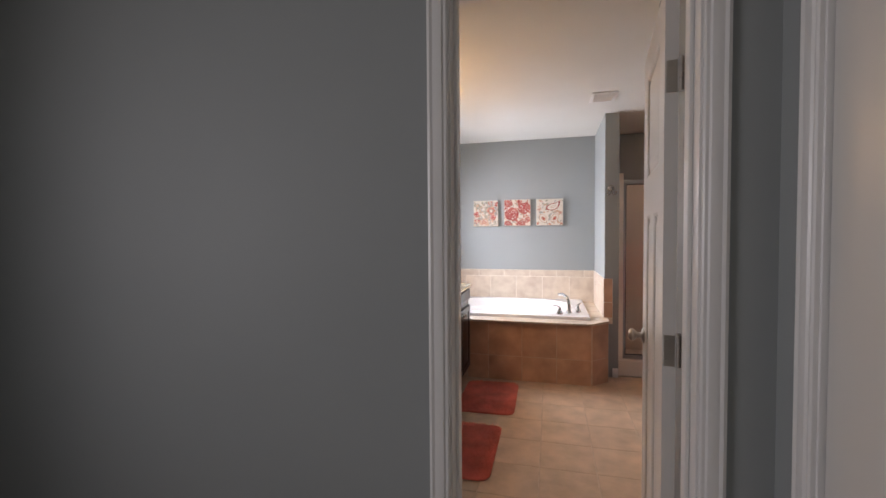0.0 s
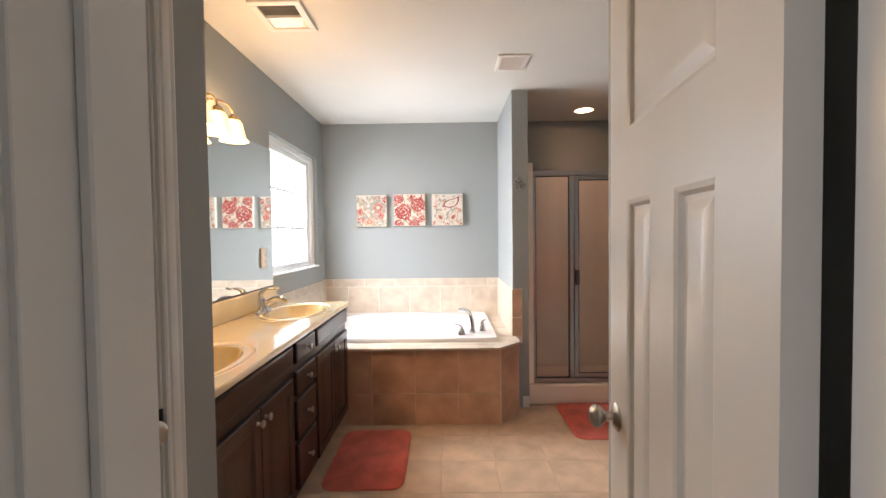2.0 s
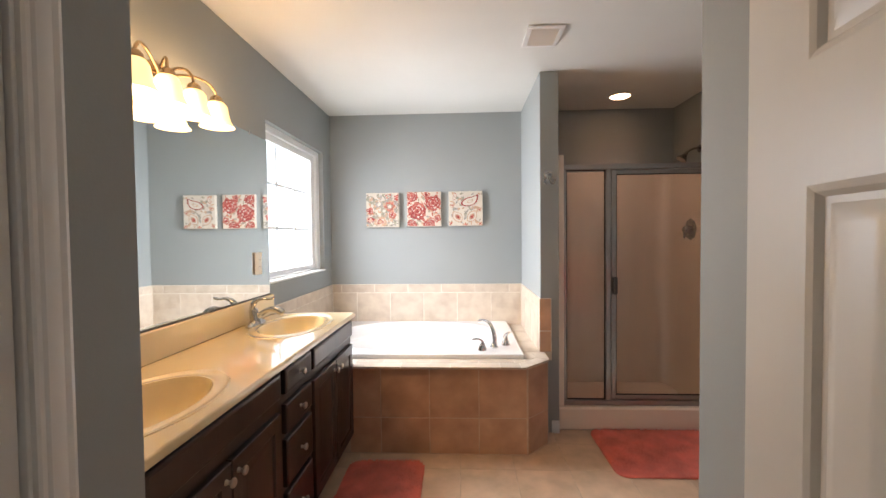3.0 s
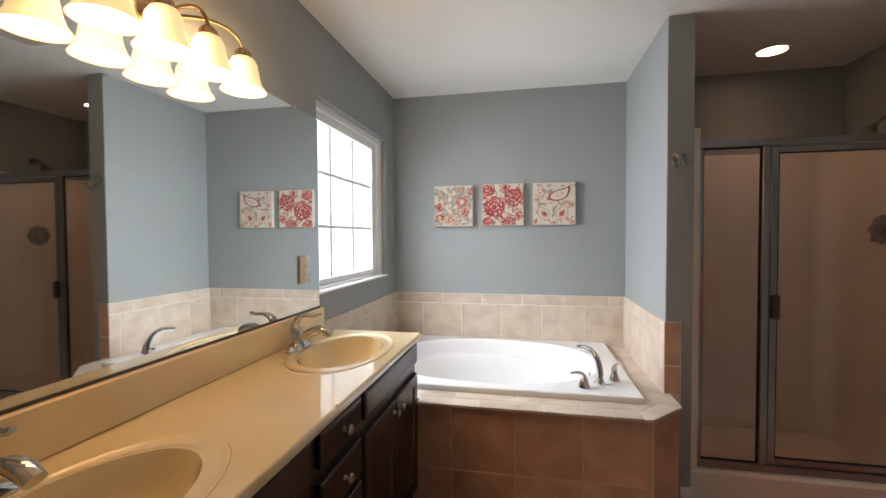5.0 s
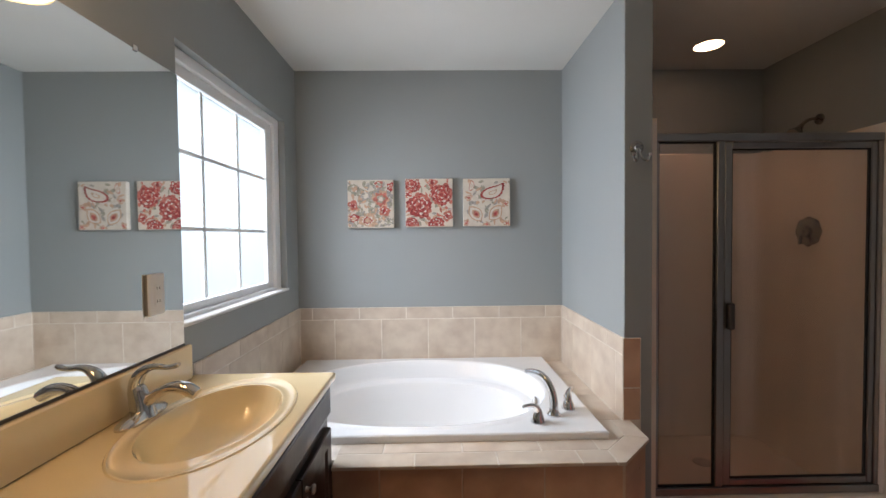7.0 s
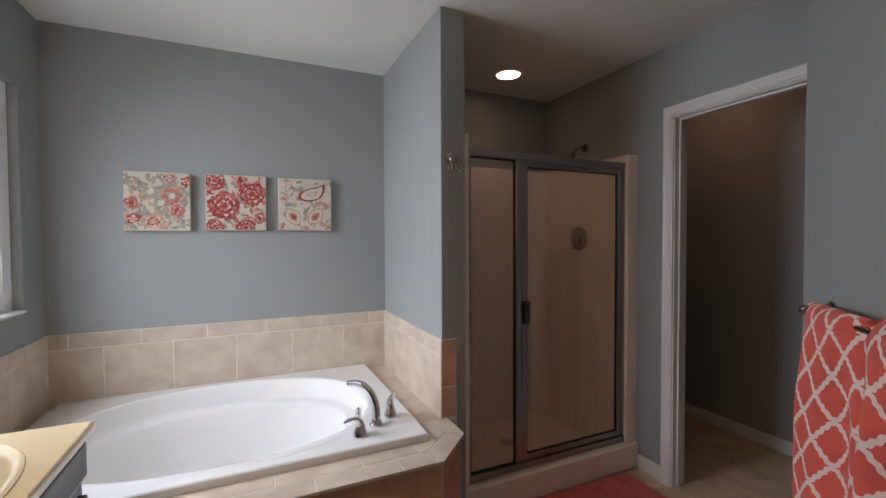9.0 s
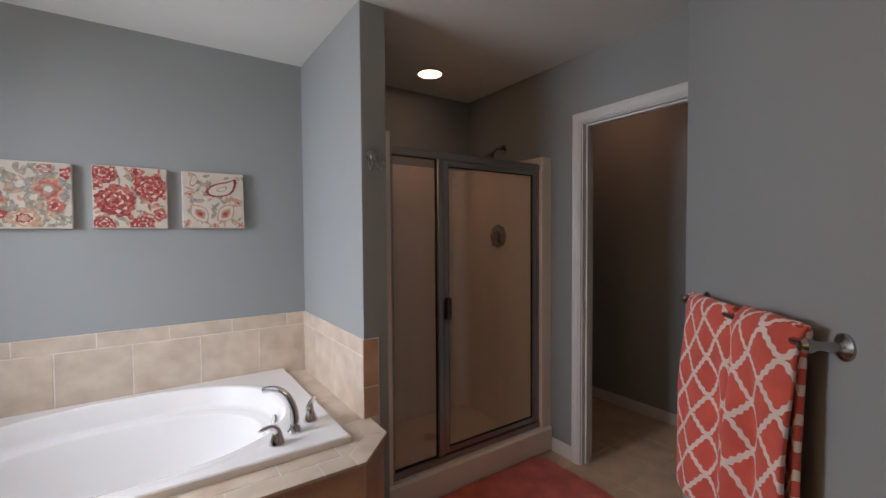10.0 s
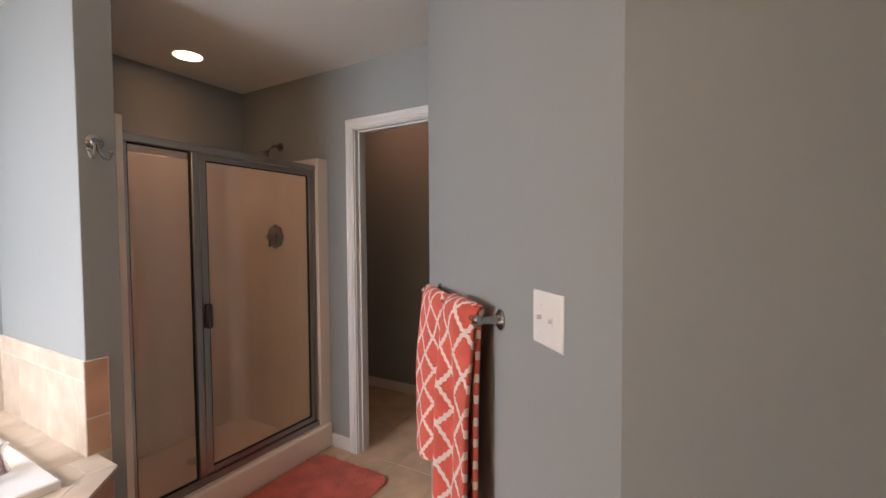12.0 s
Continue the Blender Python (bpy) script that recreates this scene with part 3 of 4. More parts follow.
part("backsplash", boxes((XL + 0.0005, XL + 0.021, VY0, 3.806, VZ, VZ + 0.123), bevel=0.005), MARBLE, TOP)
for by in BASINS:
    bm = bmesh.new()
    lathe(bm, [(0.0, 0.004), (0.014, 0.004), (0.021, 0.003), (0.024, 0.0)], Matrix.Translation((BX, by, VZ - 0.1395)))
    part("drain", bm, CHROME, TOP, "chrome drain")


def vanity_faucet(m, group):
    f = thing("basin_faucet", "chrome single-lever basin faucet on the countertop", "faucet", m, group)
    bm = bmesh.new()
    loft(bm, [superoval(0, 0, a, b, z, 32, 2.4) for a, b, z in ((0.030, 0.094, 0.0), (0.030, 0.094, 0.006), (0.027, 0.084, 0.014), (0.023, 0.04, 0.026))], cap0=True, cap1=True)
    part("base_plate", bm, FAUCET_CHROME, f)
    bm = bmesh.new()
    tube(bm, bezier((0, 0, 0.006), (0.002, 0, 0.035), (-0.010, 0, 0.060), (-0.015, 0, 0.088), 10), [0.036, 0.033, 0.031, 0.0295, 0.0285, 0.0275, 0.0265, 0.0255, 0.0245, 0.023, 0.019], 20)
    part("body", bm, FAUCET_CHROME, f)
    bm = bmesh.new()
    tube(bm, bezier((-0.004, 0, 0.030), (0.040, 0, 0.066), (0.085, 0, 0.112), (0.150, 0, 0.064), 16), [0.022, 0.0205, 0.0190, 0.0178, 0.0168, 0.0160, 0.0155, 0.0153, 0.0155, 0.0160, 0.0168, 0.0178, 0.0188, 0.0196, 0.0200, 0.0198, 0.0185], 18, 0.9)
    part("spout", bm, FAUCET_CHROME, f)
    bm = bmesh.new()
    tube(bm, bezier((-0.017, 0, 0.078), (-0.018, 0, 0.126), (0.020, 0, 0.150), (0.062, 0, 0.140), 12) + bezier((0.068, 0, 0.1395), (0.082, 0, 0.139), (0.094, 0, 0.142), (0.104, 0, 0.148), 5), [0.0215, 0.0225, 0.0225, 0.0220, 0.0210, 0.0195, 0.0178, 0.0160, 0.0142, 0.0126, 0.0112, 0.0102, 0.0095, 0.0092, 0.0092, 0.0094, 0.0098, 0.0098, 0.0070], 16, 0.72)
    part("lever", bm, FAUCET_CHROME, f)
    bm = bmesh.new()
    tube(bm, [(-0.028, 0, 0.012), (-0.032, 0, 0.07)], 0.0025, 8)
    lathe(bm, [(0.002, 0.0), (0.0055, 0.004), (0.0055, 0.010), (0.0, 0.013)], Matrix.Translation((-0.032, 0, 0.068)), 12)
    part("lift_rod", bm, FAUCET_CHROME, f)
    return f


one = vanity_faucet(Matrix.Translation((-1.068, BASINS[1], VZ + 0.0005)), "basin faucets")
copy_thing(one, Matrix.Translation((-1.068, BASINS[0], VZ + 0.0005)))

MIR = thing("wall_mirror", "large frameless mirror above the vanity backsplash", "mirror")
part("glass", boxes((XL + 0.0005, XL + 0.006, VY0 + 0.004, 3.782, 1.007, 1.938)), MIRROR, MIR)
part("channel", boxes((XL + 0.0005, XL + 0.009, VY0 + 0.004, 3.782, 1.0035, 1.0065), (XL + 0.0065, XL + 0.009, VY0 + 0.004, 3.782, 1.0065, 1.011)), HANDLE, MIR, "thin dark metal channel")
for y in (2.35, 3.58):
    part("clip", boxes((XL + 0.0005, XL + 0.010, y - 0.008, y + 0.008, 1.931, 1.949), bevel=0.002), CHROME, MIR)


def wall_plate(name, label, m, w, h, toggles, outlet=False):
    d = thing(name, label, "outlet" if outlet else "light switch", m)
    bm = bmesh.new()
    nested(bm, Matrix(), -w / 2, w / 2, -h / 2, h / 2, [(0, 0), (0, 0.002), (0.004, 0.0055), (0.006, 0.006)])
    part("plate", bm, PLASTIC, d)
    for x in toggles:
        bm = bmesh.new()
        if outlet:
            box(bm, x - 0.0165, x + 0.0165, -0.0085, -0.005, -0.034, 0.034, 0.002)
            part("receptacle", bm, PLASTIC, d)
            for z in (-0.02, 0.02):
                for dx in (-0.006, 0.006):
                    part("slot", boxes((x + dx - 0.001, x + dx + 0.001, -0.0092, -0.0084, z - 0.004, z + 0.004)), DARK, d)
        else:
            box(bm, x - 0.005, x + 0.005, -0.007, -0.004, -0.012, 0.012, 0.001)
            box(bm, x - 0.0035, x + 0.0035, -0.017, -0.005, -0.002, 0.008, 0.001)
            part("toggle", bm, PLASTIC, d)
        for z in ((0,) if outlet else (-0.030, 0.030)):
            bm = bmesh.new()
            lathe(bm, [(0.0, 0.0016), (0.003, 0.001), (0.0034, 0.0)], Matrix.Translation((x, -0.0085 if outlet else -0.006, z)) @ Matrix.Rotation(math.pi / 2, 4, "X"), 10)
            part("screw", bm, PLASTIC, d)
    return d


OUTLET = wall_plate("wall_outlet", "white outlet plate mounted on the mirror", Matrix.Translation((XL + 0.0125, 3.630, 1.203)) @ Matrix.Rotation(math.pi / 2, 4, "Z"), 0.076, 0.128, (0,), True)
# grey spacer stands in for the plate edge's dark reflection in the mirror
part("box", boxes((-0.036, 0.036, 0.0002, 0.0062, -0.062, 0.062)), GREYPLASTIC, OUTLET, "grey spacer drawn as the plate's dark reflected edge")
DIAG = Matrix.Translation((0.5695, 2.2245, 0)) @ Matrix.Rotation(radians(225), 4, "Z")
wall_plate("light_switch", "white double toggle switch plate on the angled wall", DIAG @ Matrix.Translation((-0.266, 0, 1.212)), 0.124, 0.116, (-0.023, 0.023))

# vanity light: four bell shades on curved arms
VL = thing("vanity_light", "four-light wall fixture with glowing frosted bell shades", "light fixture", Matrix.Translation((XL, sum(SHADES_Y) / 4, 1.975)))
bm = bmesh.new()
lathe(bm, [(0.062, 0.0), (0.062, 0.006), (0.05, 0.016), (0.03, 0.024), (0.014, 0.032), (0.0, 0.034)], Matrix.Rotation(math.pi / 2, 4, "Y"), 32)
part("backplate", bm, BRONZE, VL)
for sy in SHADES_Y:
    dy = sy - sum(SHADES_Y) / 4
    bm = bmesh.new()
    tube(bm, bezier((0.022, 0, 0.0), (0.05, dy * 0.35, 0.05), (0.104, dy * 0.90, 0.085), (0.107, dy, 0.0), 18), 0.006, 10)
    part("arm", bm, BRONZE, VL)
    at = Matrix.Translation((0.107, dy, 0))
    bm = bmesh.new()
    lathe(bm, [(0.006, 0.006), (0.016, 0.002), (0.025, -0.008), (0.028, -0.026), (0.027, -0.028)], at)
    part("socket_cap", bm, BRONZE, VL)
    bm = bmesh.new()
    prof = [(0.022, -0.022), (0.033, -0.029), (0.043, -0.045), (0.047, -0.070), (0.051, -0.093), (0.058, -0.114), (0.072, -0.134)]
    lathe(bm, prof + [(r - 0.003, z + 0.001) for r, z in prof[::-1]], at, 32)
    sh = part("shade", bm, SHADE, VL, "glowing frosted glass bell shade")
    sh.visible_shadow = False

# ---- shower ----
SH = thing("shower_stall", "almond fibreglass shower stall with a low curb", "shower")
bm = bmesh.new()
box(bm, 0.7015, XR - 0.0015, 4.160, 4.275, 0.001, 0.162, 0.012)
box(bm, 0.7015, XR - 0.0015, 4.275, YF - 0.0015, 0.001, 0.05, 0.004)
part("base", bm, SURROUND, SH)
part("back_panel", boxes((0.7015, XR - 0.0015, YF - 0.03, YF - 0.0015, 0.05, 1.893), bevel=0.006), SURROUND, SH)
part("side_panel", boxes((0.7015, 0.745, 4.180, 4.276, 0.163, 1.893), (0.7015, 0.745, 4.276, YF - 0.03, 0.051, 1.893)), SURROUND, SH)
part("side_panel", boxes((XR - 0.083, XR - 0.0015, 4.180, 4.276, 0.163, 1.876), (XR - 0.083, XR - 0.0015, 4.276, YF - 0.03, 0.051, 1.876)), SURROUND, SH)
for cx, sx in ((0.7455, 1), (XR - 0.0835, -1)):
    bm = bmesh.new()
    R = 0.10
    ring = [(cx + sx * R * (1 - math.sin(a)), YF - 0.031 - R * (1 - math.cos(a))) for a in [math.pi / 2 * k / 8 for k in range(9)]]
    ring.append((cx, YF - 0.031))
    lo = [bm.verts.new((x, y, 0.052)) for x, y in ring]
    hi = [bm.verts.new((x, y, 1.884)) for x, y in ring]
    for k in range(len(ring)):
        j = (k + 1) % len(ring)
        bm.faces.new((lo[k], lo[j], hi[j], hi[k]))
    bm.faces.new(lo)
    bm.faces.new(hi[::-1])
    bmesh.ops.recalc_face_normals(bm, faces=bm.faces)
    part("corner_cove", bm, SURROUND, SH, smooth=40)
SHD = thing("shower_door", "satin aluminium framed shower door with water-marked glass", "shower door")
FX0, FXM, FX1, FY, FZ0, FZ1 = 0.7465, 1.036, 1.806, 4.220, 0.164, 1.830


def bar(name, x0, x1, z0, z1, d0=-0.018, d1=0.018, parent=SHD):
    return part(name, boxes((x0, x1, FY + d0, FY + d1, z0, z1), bevel=0.003), ALUMINIUM, parent)


bar("header", FX0, FX1, FZ1 - 0.036, FZ1, -0.022, 0.022)
bar("sill_track", FX0, FX1, FZ0, FZ0 + 0.034, -0.024, 0.022)
bar("jamb_post", FX0, FX0 + 0.022, FZ0 + 0.034, FZ1 - 0.036)
bar("jamb_post", FX1 - 0.022, FX1, FZ0 + 0.034, FZ1 - 0.036)
bar("centre_post", FXM, FXM + 0.034, FZ0 + 0.034, FZ1 - 0.036)
g = part("fixed_pane", boxes((FX0 + 0.022, FXM, FY - 0.003, FY + 0.003, FZ0 + 0.034, FZ1 - 0.036)), GLASS, SHD, "glass pane with dried water marks")
g.visible_shadow = False
leaf = bmesh.new()
dx0, dx1, dz0, dz1 = FXM + 0.037, FX1 - 0.025, FZ0 + 0.040, FZ1 - 0.040
for x0, x1, z0, z1 in ((dx0, dx0 + 0.034, dz0, dz1), (dx1 - 0.026, dx1, dz0, dz1), (dx0 + 0.034, dx1 - 0.026, dz0, dz0 + 0.028), (dx0 + 0.034, dx1 - 0.026, dz1 - 0.028, dz1)):
    box(leaf, x0, x1, FY - 0.014, FY + 0.010, z0, z1, 0.003)
LEAF = part("door_leaf", leaf, ALUMINIUM, SHD)
g = part("door_pane", boxes((dx0 + 0.034, dx1 - 0.026, FY - 0.003, FY + 0.003, dz0 + 0.028, dz1 - 0.028)), GLASS, LEAF, "glass pane with dried water marks")
g.visible_shadow = False
for x0, x1, z0, z1 in ((FX0 + 0.022, FXM, FZ0 + 0.034, FZ1 - 0.036), (dx0 + 0.034, dx1 - 0.026, dz0 + 0.028, dz1 - 0.028)):
    bm = bmesh.new()
    for a, b, c, d in ((x0, x0 + 0.006, z0, z1), (x1 - 0.006, x1, z0, z1), (x0 + 0.006, x1 - 0.006, z0, z0 + 0.006), (x0 + 0.006, x1 - 0.006, z1 - 0.006, z1)):
        box(bm, a, b, FY - 0.007, FY + 0.007, c, d)
    part("gasket", bm, DARK, SHD, "black rubber gasket")
bm = boxes((dx0 + 0.006, dx0 + 0.036, FY - 0.042, FY - 0.014, 0.937, 1.057), bevel=0.006)
part("handle", bm, HANDLE, LEAF, "aluminium pull handle")
VALVE = thing("shower_valve", "round chrome shower valve trim on the side panel", "shower valve", Matrix.Translation((XR - 0.0835, 4.59, 1.382)) @ Matrix.Rotation(-math.pi / 2, 4, "Y"))
bm = bmesh.new()
loft(bm, [[(r * (1 + lobe * math.cos(8 * a)) * math.cos(a), r * (1 + lobe * math.cos(8 * a)) * math.sin(a), z) for a in [2 * math.pi * k / 64 for k in range(64)]]
          for r, z, lobe in ((0.080, 0.0, 0.045), (0.080, 0.004, 0.045), (0.070, 0.010, 0.04), (0.045, 0.014, 0.02), (0.034, 0.017, 0.0), (0.030, 0.017, 0.0))], cap0=True, cap1=True)
part("escutcheon", bm, DARKNICKEL, VALVE)
bm = bmesh.new()
lathe(bm, [(0.03, 0.014), (0.028, 0.045), (0.022, 0.056), (0.0, 0.058)])
tube(bm, [(0, 0, 0.04), (-0.03, 0.0, 0.045), (-0.07, 0.0, 0.05)], [0.011, 0.010, 0.008], 10)
part("handle", bm, DARKNICKEL, VALVE)
SHWR = thing("showerhead", "brushed nickel shower head on an angled arm", "shower head")
bm = bmesh.new()
lathe(bm, [(0.03, 0.0), (0.028, 0.006), (0.012, 0.010)], Matrix.Translation((XR - 0.0005, 4.62, 2.005)) @ Matrix.Rotation(-math.pi / 2, 4, "Y"))
part("flange", bm, DARKNICKEL, SHWR)
bm = bmesh.new()
tube(bm, bezier((XR - 0.002, 4.62, 2.005), (XR - 0.045, 4.62, 2.013), (XR - 0.075, 4.62, 2.002), (XR - 0.105, 4.62, 1.968), 10), 0.0085)
part("arm", bm, DARKNICKEL, SHWR)
bm = bmesh.new()
lathe(bm, [(0.009, 0.0), (0.014, 0.012), (0.014, 0.022), (0.020, 0.030), (0.038, 0.060), (0.040, 0.068), (0.034, 0.070), (0.0, 0.068)], look((XR - 0.10, 4.62, 1.973), (XR - 0.18, 4.62, 1.873)) @ Matrix.Rotation(math.pi, 4, "Y"))
part("spray_head", bm, DARKNICKEL, SHWR)
SHB = thing("shower_drain", "dark round floor drain in the shower base", "drain", Matrix.Translation((1.285, 4.685, 0.0505)))
bm = bmesh.new()
lathe(bm, [(0.05, 0.0), (0.048, 0.003), (0.0, 0.003)])
part("grate", bm, NICKEL, SHB)

DL = thing("recessed_light", "lit recessed downlight in the shower ceiling", "ceiling light", Matrix.Translation((1.305, 4.685, H)))
bm = bmesh.new()
lathe(bm, [(0.092, 0.0), (0.090, -0.004), (0.076, -0.005), (0.072, -0.001)], segments=40)
part("trim_ring", bm, TRIM, DL)
bm = bmesh.new()
lathe(bm, [(0.0, -0.0025), (0.074, -0.0025)], segments=40)
part("lens", bm, DOWNLIGHT, DL, "glowing lens")


def ceiling_vent(name, label, x0, x1, y0, y1, slats, along_x, solid=None, tilt=35, split=1.0):
    v = thing(name, label, "vent")
    bm = bmesh.new()
    r = 0.026
    for a, b, c, d in ((x0, x1, y0, y0 + r), (x0, x1, y1 - r, y1), (x0, x0 + r, y0 + r, y1 - r), (x1 - r, x1, y0 + r, y1 - r)):
        box(bm, a, b, c, d, H - 0.012, H - 0.0005, 0.003)
    part("frame", bm, PLASTIC, v)
    part("backing", boxes((x0 + r, x1 - r, y0 + r, y1 - r, H - 0.002, H - 0.0005)), DARK if solid is None else PLASTIC, v)
    for k in range(slats):
        t = (k + 0.5) / slats
        if along_x:
            y = y0 + r + (y1 - y0 - 2 * r) * t
            m = Matrix.Translation(((x0 + x1) / 2, y, H - 0.0085)) @ Matrix.Rotation(radians(tilt if t < split else -tilt), 4, "X")
            L = x1 - x0 - 2 * r
        else:
            x = x0 + r + (x1 - x0 - 2 * r) * t
            m = Matrix.Translation((x, (y0 + y1) / 2, H - 0.007)) @ Matrix.Rotation(radians(90), 4, "Z") @ Matrix.Rotation(radians(35), 4, "X")
            L = y1 - y0 - 2 * r
        bm = bmesh.new()
        box(bm, -L / 2, L / 2, -0.0085, 0.0085, -0.0007, 0.0007, 0, m)
        part("slat", bm, PLASTIC, v)
    return v


ceiling_vent("supply_vent", "white slatted ceiling vent above the bathroom floor", 0.402, 0.597, 3.500, 3.742, 14, True, tilt=-38)
EX = thing("exhaust_fan", "white ceiling exhaust fan with a grille and a cream lens", "fan")
ex0, ex1, ey0, eym, ey1 = -0.845, -0.596, 2.862, 3.010, 3.150
bm = bmesh.new()
for a, b, c, d in ((ex0, ex1, ey0, ey0 + 0.035), (ex0, ex1, ey1 - 0.03, ey1), (ex0, ex0 + 0.035, ey0 + 0.035, ey1 - 0.03), (ex1 - 0.035, ex1, ey0 + 0.035, ey1 - 0.03), (ex0 + 0.035, ex1 - 0.035, eym - 0.006, eym + 0.006)):
    box(bm, a, b, c, d, H - 0.016, H - 0.0005, 0.003)
part("housing", bm, PLASTIC, EX)
part("lens", boxes((ex0 + 0.035, ex1 - 0.035, eym + 0.006, ey1 - 0.03, H - 0.010, H - 0.0005)), MARBLE, EX, "cream plastic lens")
part("backing", boxes((ex0 + 0.035, ex1 - 0.035, ey0 + 0.035, eym - 0.006, H - 0.003, H - 0.0005)), GRILLE, EX)
for k in range(7):
    y = ey0 + 0.041 + 0.0145 * k
    part("slat", boxes((ex0 + 0.035, ex1 - 0.035, y, y + 0.003, H - 0.009, H - 0.003)), GRILLE, EX)

# dome added out of sight, to go with the toilet room's warm fill
TL = thing("ceiling_dome_light", "small dim unseen dome light added on the toilet room ceiling", "ceiling light", Matrix.Translation((2.42, 4.25, H)))
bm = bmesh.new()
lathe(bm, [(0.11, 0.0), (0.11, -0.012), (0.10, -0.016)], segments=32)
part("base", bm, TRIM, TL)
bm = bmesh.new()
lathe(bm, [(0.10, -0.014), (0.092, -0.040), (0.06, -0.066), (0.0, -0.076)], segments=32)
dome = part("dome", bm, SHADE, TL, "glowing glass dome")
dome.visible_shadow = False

# ---- robe hook ----
HK = thing("robe_hook", "polished nickel double robe hook on the stub wall", "hook", Matrix.Translation((0.628, 4.1295, 1.752)))
bm = bmesh.new()
lathe(bm, [(0.030, 0.0), (0.030, 0.004), (0.024, 0.009), (0.016, 0.011), (0.012, 0.018), (0.0, 0.020)], Matrix.Rotation(math.pi / 2, 4, "X"))
part("rose", bm, DARKNICKEL, HK)
for sx in (-1, 1):
    bm = bmesh.new()
    tube(bm, bezier((sx * 0.004, -0.014, -0.004), (sx * 0.006, -0.030, -0.060), (sx * 0.026, -0.050, -0.085), (sx * 0.036, -0.048, -0.042), 16), 0.0052, 10)
    lathe(bm, [(0.0, -0.009), (0.006, -0.007), (0.009, 0.0), (0.006, 0.007), (0.0, 0.009)], Matrix.Translation((sx * 0.036, -0.048, -0.038)), 12)
    part("prong", bm, DARKNICKEL, HK)

# ---- towel bar and towels ----
BARZ = 1.163
TB = thing("towel_bar", "brushed nickel towel bar on the angled wall", "towel bar", DIAG)
S_NEAR, S_FAR, OUT = 0.520, 1.153, 0.068
for s in (S_NEAR, S_FAR):
    bm = bmesh.new()
    lathe(bm, [(0.028, 0.0), (0.028, 0.005), (0.020, 0.010), (0.010, 0.014), (0.009, OUT - 0.012), (0.015, OUT - 0.008), (0.016, OUT + 0.006), (0.010, OUT + 0.014), (0.0, OUT + 0.015)], Matrix.Translation((-s, 0, BARZ)) @ Matrix.Rotation(math.pi / 2, 4, "X"))
    part("post", bm, DARKNICKEL, TB)
bm = bmesh.new()
tube(bm, [(-S_NEAR, -OUT, BARZ), (-S_FAR, -OUT, BARZ)], 0.0085, 14)
part("rod", bm, DARKNICKEL, TB)


def towel_material():
    m = material("coral_trellis_terry", (0.70, 0.118, 0.082), 0.95, vary=0.08, scale=12, bump=1.0, bump_scale=420, sheen=0.12)
    n, link = m.node_tree.nodes, m.node_tree.links.new
    b = n["Principled BSDF"]
    base = b.inputs["Base Color"].links[0].from_socket
    uv = n.new("ShaderNodeUVMap")
    sep = n.new("ShaderNodeSeparateXYZ")
    link(uv.outputs[0], sep.inputs[0])

    def op(kind, a, c, d=None):
        k = n.new("ShaderNodeMath")
        k.operation = kind
        for i, v in enumerate((a, c, d)):
            if v is None:
                continue
            if isinstance(v, (int, float)):
                k.inputs[i].default_value = v
            else:
                link(v, k.inputs[i])
        return k.outputs[0]

    u, v = op("DIVIDE", sep.outputs[0], 0.079), op("DIVIDE", sep.outputs[1], 0.121)
    dist = None
    for sign in (1, -1):
        w = op("ADD", u, op("MULTIPLY", v, sign))
        t = op("ADD", u, op("MULTIPLY", v, -sign))
        w = op("ADD", w, op("MULTIPLY", op("SINE", op("MULTIPLY", t, 2 * math.pi), None), 0.012))
        w = op("ADD", w, op("MULTIPLY", op("SINE", op("MULTIPLY", t, 8 * math.pi), None), 0.022))
        d = op("ABSOLUTE", op("SUBTRACT", op("FRACT", w, 0), 0.5), 0)
        dist = d if dist is None else op("MINIMUM", dist, d)
    mask = op("LESS_THAN", dist, 0.080)
    mix = n.new("ShaderNodeMix")
    mix.data_type = "RGBA"
    link(mask, mix.inputs[0])
    link(base, mix.inputs[6])
    mix.inputs[7].default_value = (0.80, 0.66, 0.60, 1)
    link(mix.outputs[2], b.inputs["Base Color"])
    return m


TERRY = towel_material()


